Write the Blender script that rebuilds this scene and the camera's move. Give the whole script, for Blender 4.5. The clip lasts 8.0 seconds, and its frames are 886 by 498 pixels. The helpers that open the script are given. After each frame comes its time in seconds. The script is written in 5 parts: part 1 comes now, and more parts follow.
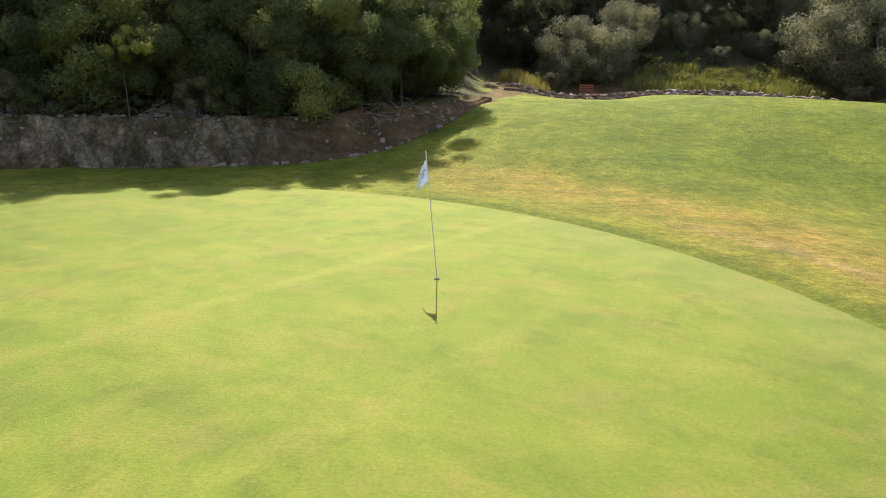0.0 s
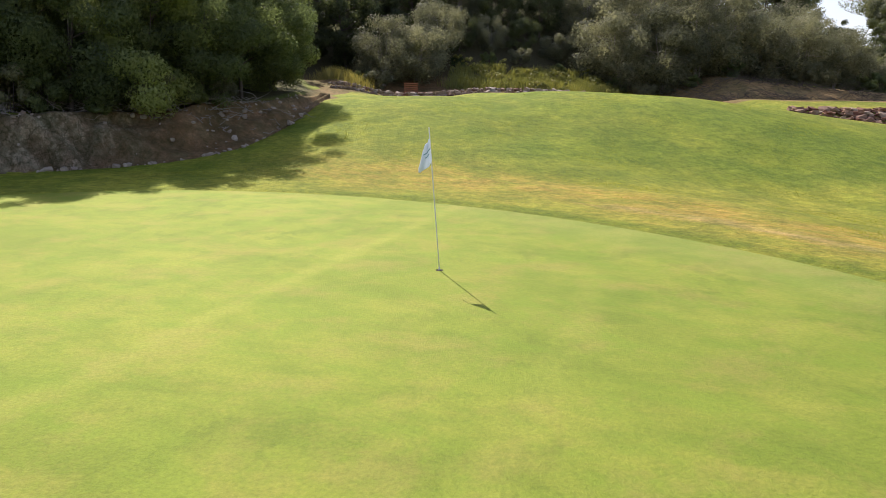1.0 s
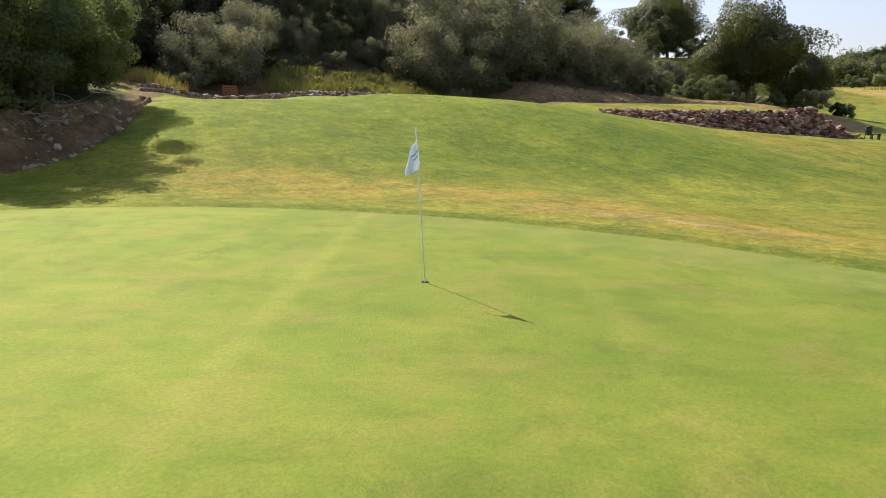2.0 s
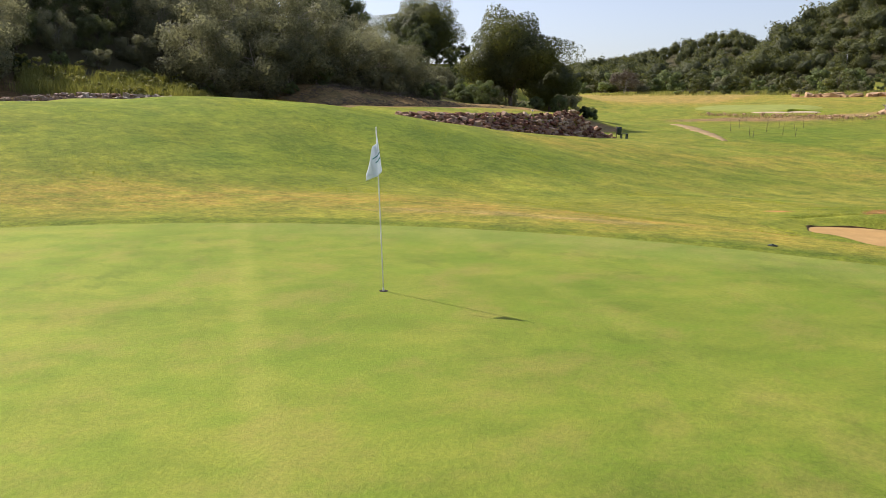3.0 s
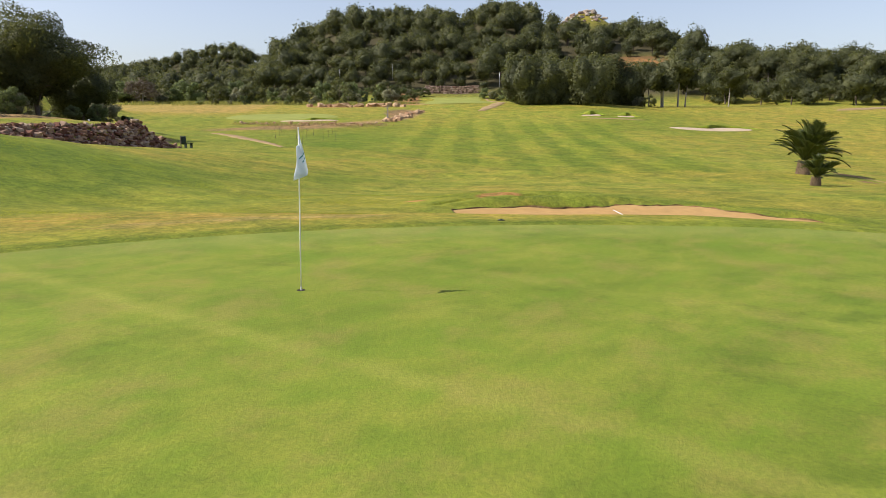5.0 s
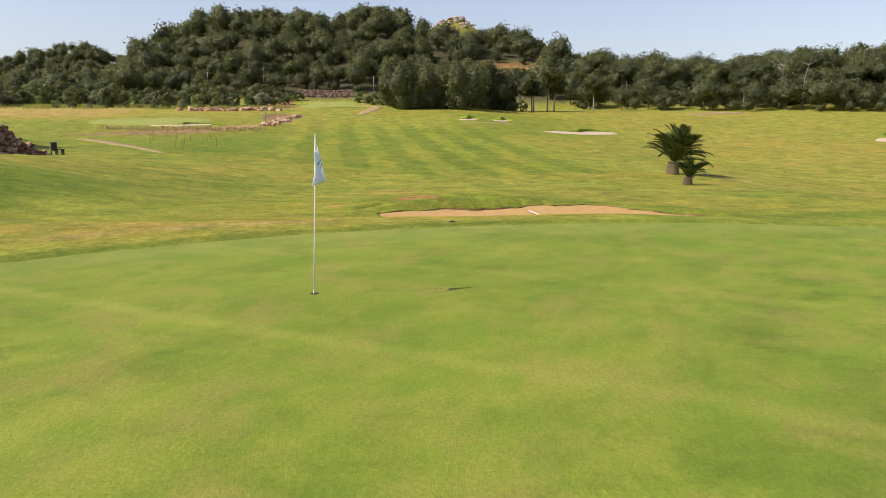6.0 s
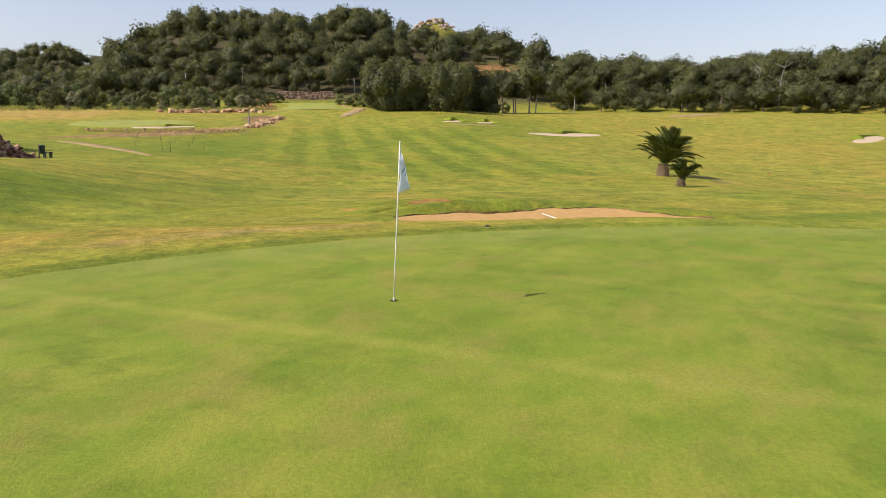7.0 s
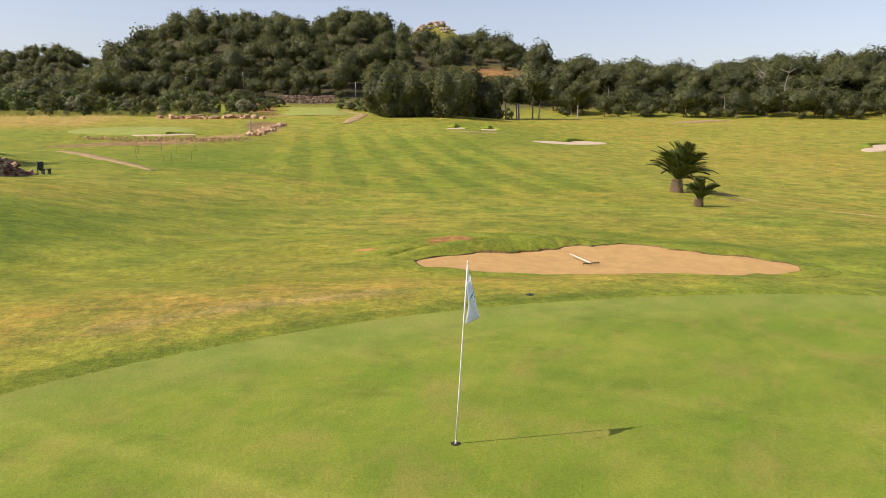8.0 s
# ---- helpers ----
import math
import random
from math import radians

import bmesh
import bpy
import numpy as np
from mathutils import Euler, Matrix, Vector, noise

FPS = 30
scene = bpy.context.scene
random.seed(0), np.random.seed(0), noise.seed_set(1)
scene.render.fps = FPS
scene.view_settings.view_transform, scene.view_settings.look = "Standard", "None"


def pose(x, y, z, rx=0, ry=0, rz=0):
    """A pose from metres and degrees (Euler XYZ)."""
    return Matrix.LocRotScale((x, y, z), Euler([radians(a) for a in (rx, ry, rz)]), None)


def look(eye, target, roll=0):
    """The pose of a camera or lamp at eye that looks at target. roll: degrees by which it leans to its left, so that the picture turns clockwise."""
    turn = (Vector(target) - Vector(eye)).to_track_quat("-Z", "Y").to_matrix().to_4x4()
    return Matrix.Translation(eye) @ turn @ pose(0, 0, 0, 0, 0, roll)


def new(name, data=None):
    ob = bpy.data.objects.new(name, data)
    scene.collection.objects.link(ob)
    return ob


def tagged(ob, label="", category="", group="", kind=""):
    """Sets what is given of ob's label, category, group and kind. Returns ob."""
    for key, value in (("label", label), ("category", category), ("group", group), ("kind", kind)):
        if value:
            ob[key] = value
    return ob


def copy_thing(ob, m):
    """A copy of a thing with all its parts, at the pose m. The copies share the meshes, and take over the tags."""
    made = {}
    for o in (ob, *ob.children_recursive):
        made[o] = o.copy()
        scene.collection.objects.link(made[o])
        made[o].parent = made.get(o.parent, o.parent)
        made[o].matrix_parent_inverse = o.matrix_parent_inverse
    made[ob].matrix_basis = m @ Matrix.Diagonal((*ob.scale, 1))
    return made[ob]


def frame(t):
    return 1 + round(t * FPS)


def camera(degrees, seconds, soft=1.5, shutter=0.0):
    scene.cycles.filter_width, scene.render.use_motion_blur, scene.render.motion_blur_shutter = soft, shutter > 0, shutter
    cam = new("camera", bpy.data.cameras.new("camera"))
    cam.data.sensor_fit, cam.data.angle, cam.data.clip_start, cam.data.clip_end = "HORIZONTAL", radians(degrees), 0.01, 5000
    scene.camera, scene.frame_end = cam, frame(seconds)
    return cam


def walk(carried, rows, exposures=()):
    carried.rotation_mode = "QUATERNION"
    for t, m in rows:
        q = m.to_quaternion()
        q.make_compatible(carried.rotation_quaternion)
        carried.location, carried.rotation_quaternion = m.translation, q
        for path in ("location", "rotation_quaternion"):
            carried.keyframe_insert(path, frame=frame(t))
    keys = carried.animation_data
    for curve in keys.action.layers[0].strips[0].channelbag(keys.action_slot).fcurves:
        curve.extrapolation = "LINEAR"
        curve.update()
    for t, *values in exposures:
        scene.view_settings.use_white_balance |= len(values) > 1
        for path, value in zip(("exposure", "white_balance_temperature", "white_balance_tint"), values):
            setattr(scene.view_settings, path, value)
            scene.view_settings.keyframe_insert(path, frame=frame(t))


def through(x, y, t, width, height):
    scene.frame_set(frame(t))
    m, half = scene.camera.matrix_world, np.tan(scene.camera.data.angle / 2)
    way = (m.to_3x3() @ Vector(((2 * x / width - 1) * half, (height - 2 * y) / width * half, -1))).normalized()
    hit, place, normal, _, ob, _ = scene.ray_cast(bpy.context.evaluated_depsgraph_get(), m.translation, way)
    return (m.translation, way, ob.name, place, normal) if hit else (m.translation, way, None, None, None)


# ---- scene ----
# camera
cam = camera(62.9, 8.0, soft=0.8)
PATH = [
    (0, (0.439, 0.335, 3.194), (0.381, 2.284, 2.748), 0.9),
    (0.5, (-1.323, 1.039, 2.861), (-1.081, 2.978, 2.431), 0.9),
    (1, (-2.856, 1.722, 2.632), (-2.324, 3.603, 2.211), 0.8),
    (1.5, (-4.07, 2.636, 2.519), (-3.273, 4.424, 2.109), 0.7),
    (1.7, (-4.467, 3.027, 2.493), (-3.571, 4.768, 2.088), 0.7),
    (2.8, (-6.443, 5.177, 2.421), (-4.996, 6.502, 2.034), 0.7),
    (3, (-6.742, 5.591, 2.377), (-5.211, 6.82, 1.996), 0.7),
    (3.5, (-7.49, 6.626, 2.301), (-5.774, 7.584, 1.932), 0.6),
    (4, (-8.266, 7.665, 2.264), (-6.409, 8.316, 1.905), 0.5),
    (4.5, (-8.899, 8.731, 2.224), (-6.959, 9.069, 1.873), 0.3),
    (5, (-9.329, 9.844, 2.208), (-7.36, 9.901, 1.863), 0.1),
    (5.2, (-9.481, 10.207, 2.201), (-7.51, 10.169, 1.86), -0.1),
    (6.3, (-9.741, 12.168, 2.269), (-7.796, 11.839, 1.936), -0.0),
    (6.5, (-9.713, 12.461, 2.287), (-7.77, 12.12, 1.955), -0.1),
    (7, (-9.534, 13.031, 2.314), (-7.592, 12.683, 1.984), -0.0),
    (7.5, (-8.8, 13.353, 2.634), (-6.858, 13.004, 2.306), -0.0),
    (8, (-7.588, 13.517, 3.522), (-5.646, 13.167, 3.195), 0.1),
]
EXPO = [(0, 0.53, 6350, 17), (1.5, 0.48, 6350, 16.5), (3.5, 0.35, 6480, 13), (5, 0.33, 6480, 12), (6.5, 0.33, 6700, 13.5), (8, 0.32, 6800, 15)]
walk(cam, [(t, look(eye, target, roll)) for t, eye, target, roll in PATH], exposures=EXPO)

# sun and sky
SUN = Vector((-0.13, 1.0, 0.96)).normalized()
world = bpy.data.worlds.new("sky")
scene.world = world
world.use_nodes = True
wn = world.node_tree.nodes
sky = wn.new("ShaderNodeTexSky")
sky.sky_type, sky.sun_disc = "NISHITA", False
sky.sun_elevation, sky.sun_rotation = math.asin(SUN.z), math.atan2(SUN.x, SUN.y)
sky.air_density, sky.dust_density, sky.ozone_density = 1.0, 1.25, 1.0
wn["Background"].inputs["Strength"].default_value = 0.12
haze = wn.new("ShaderNodeHueSaturation")
haze.inputs["Saturation"].default_value = 0.74
tint = wn.new("ShaderNodeMix")
tint.data_type, tint.blend_type = "RGBA", "MULTIPLY"
tint.inputs[0].default_value, tint.inputs[7].default_value = 1.0, (1.0, 0.99, 1.06, 1)
world.node_tree.links.new(sky.outputs[0], haze.inputs["Color"])
world.node_tree.links.new(haze.outputs[0], tint.inputs[6])
world.node_tree.links.new(tint.outputs[2], wn["Background"].inputs["Color"])
sun = new("sun", bpy.data.lights.new("sun", "SUN"))
sun.data.energy, sun.data.angle, sun.data.color = 4.2, radians(0.35), (1.0, 0.94, 0.84)
sun.matrix_world = look(SUN * 100, (0, 0, 0))


# ---- materials ----
def shader(name, rough=0.8, spec=0.3):
    m = bpy.data.materials.new(name)
    m.use_nodes = True
    nt = m.node_tree
    b = nt.nodes["Principled BSDF"]
    b.inputs["Roughness"].default_value, b.inputs["Specular IOR Level"].default_value = rough, spec
    return m, nt, b


def node(nt, kind, **values):
    n = nt.nodes.new("ShaderNode" + kind)
    for k, v in values.items():
        n.inputs[k.replace("_", " ")].default_value = v
    return n


def noise_at(nt, scale, detail=4.0, rough=0.55, stretch=(1, 1, 1), turn=0.0, offset=0.0):
    co = nt.nodes.new("ShaderNodeTexCoord")
    mp = node(nt, "Mapping", Scale=tuple(1 / s for s in stretch), Rotation=(0, 0, radians(turn)), Location=(offset, offset, 0))
    mp.vector_type = "TEXTURE"
    n = node(nt, "TexNoise", Scale=scale, Detail=detail, Roughness=rough)
    nt.links.new(co.outputs["Object"], mp.inputs[0])
    nt.links.new(mp.outputs[0], n.inputs["Vector"])
    return n.outputs[0]


def ramp(nt, src, stops):
    r = nt.nodes.new("ShaderNodeValToRGB")
    el = r.color_ramp.elements
    while len(el) < len(stops):
        el.new(0.5)
    for e, (p, c) in zip(el, stops):
        e.position, e.color = p, (*c, 1) if len(c) == 3 else c
    nt.links.new(src, r.inputs[0])
    return r.outputs[0]


def grey(nt, src, a, b):
    return ramp(nt, src, [(a, (0, 0, 0)), (b, (1, 1, 1))])


def mix(nt, fac, a, b, kind="MIX"):
    m = nt.nodes.new("ShaderNodeMix")
    m.data_type, m.blend_type = "RGBA", kind
    for socket, v in ((m.inputs[0], fac), (m.inputs[6], a), (m.inputs[7], b)):
        if isinstance(v, (int, float)):
            socket.default_value = v
        elif isinstance(v, tuple):
            socket.default_value = (*v, 1)
        else:
            nt.links.new(v, socket)
    return m.outputs[2]


def calc(nt, op, a, b=0.0):
    m = nt.nodes.new("ShaderNodeMath")
    m.operation = op
    for i, v in enumerate((a, b)):
        if isinstance(v, (int, float)):
            m.inputs[i].default_value = v
        else:
            nt.links.new(v, m.inputs[i])
    return m.outputs[0]


def attr(nt, name):
    a = nt.nodes.new("ShaderNodeAttribute")
    a.attribute_name = name
    return a.outputs["Fac"]


def bump(nt, b, src, strength, distance):
    n = node(nt, "Bump", Strength=strength, Distance=distance)
    nt.links.new(src, n.inputs["Height"])
    nt.links.new(n.outputs[0], b.inputs["Normal"])


def simple(name, base, rough=0.6, metal=0.0, spec=0.4, vary=0.25, scale=6.0):
    """A plain surface with grain and wear."""
    m, nt, b = shader(name, rough, spec)
    b.inputs["Metallic"].default_value = metal
    dark = tuple(c * (1 - vary) for c in base)
    light = tuple(min(1, c * (1 + vary)) for c in base)
    c = ramp(nt, noise_at(nt, scale, 6, 0.65), [(0.3, dark), (0.7, light)])
    nt.links.new(c, b.inputs["Base Color"])
    bump(nt, b, noise_at(nt, scale * 6, 3), 0.2, 0.01)
    return m


def leafy(name, dark, light, through=0.35, rough=0.55, tint=(1.5, 1.45, 0.7), drift=True):
    """Leaves that let light through; each leaf has its own tone."""
    m, nt, b = shader(name, rough, 0.25)
    g = nt.nodes.new("ShaderNodeNewGeometry")
    o = nt.nodes.new("ShaderNodeObjectInfo")
    tone = calc(nt, "ADD", calc(nt, "MULTIPLY", g.outputs["Random Per Island"], 0.45), calc(nt, "ADD", calc(nt, "MULTIPLY", o.outputs["Random"], 0.4), 0.1))
    c = ramp(nt, tone, [(0.05, dark), (0.95, light)])
    c = mix(nt, 1.0, c, ramp(nt, noise_at(nt, 0.16, 3, 0.6), [(0.35, (0.7, 0.72, 0.72)), (0.65, (1.25, 1.2, 1.05))]), "MULTIPLY") if drift else c
    tr = nt.nodes.new("ShaderNodeBsdfTranslucent")
    warm = mix(nt, 1.0, c, tint, "MULTIPLY")
    nt.links.new(warm, tr.inputs["Color"])
    nt.links.new(c, b.inputs["Base Color"])
    ms = nt.nodes.new("ShaderNodeMixShader")
    ms.inputs[0].default_value = through
    nt.links.new(b.outputs[0], ms.inputs[1])
    nt.links.new(tr.outputs[0], ms.inputs[2])
    nt.links.new(ms.outputs[0], nt.nodes["Material Output"].inputs["Surface"])
    return m


def turf(nt, b, colour, blade, depth, sheen, gloss=0.16):
    """Mown grass: dull blades with a broad yellow-green gloss along the leaf."""
    nt.links.new(colour, b.inputs["Base Color"])
    b.inputs["Sheen Weight"].default_value = sheen
    b.inputs["Sheen Roughness"].default_value = 0.5
    b.inputs["Sheen Tint"].default_value = (0.75, 0.9, 0.25, 1)
    bump(nt, b, blade, 0.7, depth)
    g = nt.nodes.new("ShaderNodeBsdfGlossy")
    g.inputs["Roughness"].default_value = 0.62
    g.inputs["Color"].default_value = (0.55, 0.60, 0.15, 1)
    nt.links.new(b.inputs["Normal"].links[0].from_socket, g.inputs["Normal"])
    ms = nt.nodes.new("ShaderNodeMixShader")
    ms.inputs[0].default_value = gloss
    nt.links.new(b.outputs[0], ms.inputs[1])
    nt.links.new(g.outputs[0], ms.inputs[2])
    nt.links.new(ms.outputs[0], nt.nodes["Material Output"].inputs["Surface"])


def make_ground():
    m, nt, b = shader("ground", 0.85, 0.1)
    big, mid, fine = noise_at(nt, 0.055, 4, 0.6), noise_at(nt, 0.45, 6, 0.68), noise_at(nt, 7.0, 5, 0.75)
    streak = noise_at(nt, 2.0, 6, 0.75, (0.4, 1.5, 1), -62)
    blades = noise_at(nt, 24.0, 4, 0.85)
    yellow = attr(nt, "yellow")
    c = ramp(nt, mid, [(0.34, (0.15, 0.238, 0.023)), (0.5, (0.205, 0.285, 0.034)), (0.66, (0.27, 0.315, 0.046))])
    c = mix(nt, calc(nt, "MULTIPLY", yellow, grey(nt, noise_at(nt, 0.22, 6, 0.72), 0.28, 0.56)), c, ramp(nt, fine, [(0.38, (0.255, 0.265, 0.045)), (0.62, (0.36, 0.34, 0.075))]))
    c = mix(nt, calc(nt, "MULTIPLY", grey(nt, big, 0.42, 0.62), calc(nt, "ADD", calc(nt, "MULTIPLY", yellow, 0.45), 0.15)), c, (0.30, 0.25, 0.045))
    c = mix(nt, calc(nt, "MULTIPLY", grey(nt, noise_at(nt, 0.1, 6, 0.7, (1, 1, 1), 0, 50.0), 0.5, 0.68), calc(nt, "MULTIPLY", yellow, 0.5)), c, (0.13, 0.20, 0.02))
    c = mix(nt, calc(nt, "MULTIPLY", grey(nt, noise_at(nt, 0.3, 7, 0.75, (1, 1, 1), 0, 23.0), 0.48, 0.58), calc(nt, "MULTIPLY", yellow, 0.65)), c, (0.11, 0.165, 0.02))
    c = mix(nt, calc(nt, "MULTIPLY", calc(nt, "MULTIPLY", grey(nt, noise_at(nt, 0.17, 7, 0.75, (1, 1, 1), 0, 88.0), 0.52, 0.64), yellow), 0.6), c, (0.35, 0.25, 0.07))
    # deep green of rich turf, and the painted shadow line round the green
    c = mix(nt, calc(nt, "MULTIPLY", attr(nt, "lush_and_shade"), 0.95), c, mix(nt, fine, (0.075, 0.145, 0.014), (0.15, 0.225, 0.022)))
    # mown stripes on the fairway, 5.4 m from light to light
    co = nt.nodes.new("ShaderNodeTexCoord")
    sep = nt.nodes.new("ShaderNodeSeparateXYZ")
    nt.links.new(co.outputs["Object"], sep.inputs[0])
    wander = calc(nt, "MULTIPLY", calc(nt, "SUBTRACT", noise_at(nt, 0.06, 3, 0.6, (1, 1, 1), 0, 5.0), 0.5), 2.2)
    turn_by = calc(nt, "MULTIPLY", calc(nt, "ADD", calc(nt, "SUBTRACT", sep.outputs[1], 12.4), wander), 2 * math.pi / 5.4)
    band = calc(nt, "ADD", calc(nt, "MULTIPLY", calc(nt, "COSINE", turn_by), 0.5), 0.5)
    stripe = mix(nt, grey(nt, band, 0.3, 0.7), (0.86, 0.91, 0.84), (1.2, 1.15, 1.1))
    c = mix(nt, calc(nt, "MULTIPLY", attr(nt, "fairway"), grey(nt, noise_at(nt, 0.07, 4), 0.22, 0.48)), c, mix(nt, 1.0, c, stripe, "MULTIPLY"))
    worn = calc(nt, "MULTIPLY", attr(nt, "dry"), calc(nt, "ADD", calc(nt, "MULTIPLY", calc(nt, "MULTIPLY", grey(nt, streak, 0.38, 0.58), grey(nt, noise_at(nt, 0.5, 5, 0.7, (1, 1, 1), 0, 77.0), 0.34, 0.54)), 0.85), 0.22))
    c = mix(nt, worn, c, ramp(nt, fine, [(0.35, (0.325, 0.215, 0.045)), (0.65, (0.46, 0.34, 0.10))]))
    bare = calc(nt, "SUBTRACT", calc(nt, "MULTIPLY", attr(nt, "soil"), 1.5), calc(nt, "MULTIPLY", noise_at(nt, 1.9, 7, 0.78, (0.4, 1.7, 1), -62), 0.62))
    earth = ramp(nt, noise_at(nt, 0.8, 6, 0.7), [(0.32, (0.11, 0.065, 0.042)), (0.52, (0.19, 0.115, 0.076)), (0.7, (0.33, 0.225, 0.155))])
    straw = ramp(nt, noise_at(nt, 3.0, 5, 0.7), [(0.3, (0.34, 0.22, 0.10)), (0.7, (0.58, 0.42, 0.25))])
    earth = mix(nt, attr(nt, "dry"), earth, straw)
    earth = mix(nt, attr(nt, "red"), earth, ramp(nt, noise_at(nt, 2.0, 5, 0.7), [(0.35, (0.30, 0.135, 0.05)), (0.65, (0.50, 0.27, 0.13))]))
    c = mix(nt, grey(nt, bare, 0.1, 0.35), c, earth)
    chalk = ramp(nt, noise_at(nt, 1.2, 8, 0.72, (1.3, 1.3, 0.8)), [(0.36, (0.075, 0.055, 0.047)), (0.5, (0.165, 0.13, 0.112)), (0.64, (0.37, 0.32, 0.29))])
    vo = nt.nodes.new("ShaderNodeTexVoronoi")
    vo.feature = "DISTANCE_TO_EDGE"
    vo.inputs["Scale"].default_value = 1.7
    warp = nt.nodes.new("ShaderNodeVectorMath")
    wob = node(nt, "TexNoise", Scale=2.5, Detail=5.0)
    nt.links.new(co.outputs["Object"], wob.inputs["Vector"])
    nt.links.new(co.outputs["Object"], warp.inputs[0])
    nt.links.new(wob.outputs["Color"], warp.inputs[1])
    nt.links.new(warp.outputs[0], vo.inputs["Vector"])
    chalk = mix(nt, 0.75, chalk, mix(nt, 1.0, chalk, ramp(nt, vo.outputs["Distance"], [(0.0, (0.35, 0.33, 0.32)), (0.1, (1.1, 1.1, 1.1))]), "MULTIPLY"))
    c = mix(nt, attr(nt, "chalk"), c, chalk)
    c = mix(nt, grey(nt, calc(nt, "ADD", attr(nt, "sandy"), calc(nt, "MULTIPLY", calc(nt, "SUBTRACT", mid, 0.5), 0.8)), 0.45, 0.6), c, straw)
    c = mix(nt, 0.68, c, mix(nt, 1.0, c, ramp(nt, blades, [(0.36, (0.54, 0.58, 0.5)), (0.64, (1.46, 1.42, 1.36))]), "MULTIPLY"))
    c = mix(nt, 0.5, c, mix(nt, 1.0, c, ramp(nt, noise_at(nt, 8.0, 5, 0.7, (1, 1, 1), 0, 9.0), [(0.38, (0.66, 0.70, 0.64)), (0.62, (1.34, 1.3, 1.24))]), "MULTIPLY"))
    tufts = noise_at(nt, 2.8, 7, 0.8)
    c = mix(nt, 0.7, c, mix(nt, 1.0, c, ramp(nt, tufts, [(0.4, (0.6, 0.66, 0.58)), (0.6, (1.38, 1.31, 1.22))]), "MULTIPLY"))
    c = mix(nt, 0.85, c, mix(nt, 1.0, c, ramp(nt, noise_at(nt, 0.55, 8, 0.72, (1, 1, 1), 0, 64.0), [(0.4, (0.66, 0.74, 0.68)), (0.6, (1.28, 1.18, 1.12))]), "MULTIPLY"))
    c = mix(nt, 1.0, c, (0.99, 0.925, 0.9), "MULTIPLY")
    # wood floor litter; the same dark colour also paints undergrowth and brush shade
    c = mix(nt, attr(nt, "litter"), c, ramp(nt, fine, [(0.3, (0.035, 0.028, 0.018)), (0.7, (0.09, 0.07, 0.045))]))
    turf(nt, b, c, calc(nt, "ADD", blades, calc(nt, "MULTIPLY", fine, 2.0)), 0.05, 0.03, 0.05)
    return m


TRACKS = [(35, -8.5, 0.24, 0.5), (35, -4.4, 0.28, 0.3), (34, -11.4, 0.3, 0.16), (35, -6.4, 0.4, 0.12), (36, -2.2, 0.35, 0.16)]


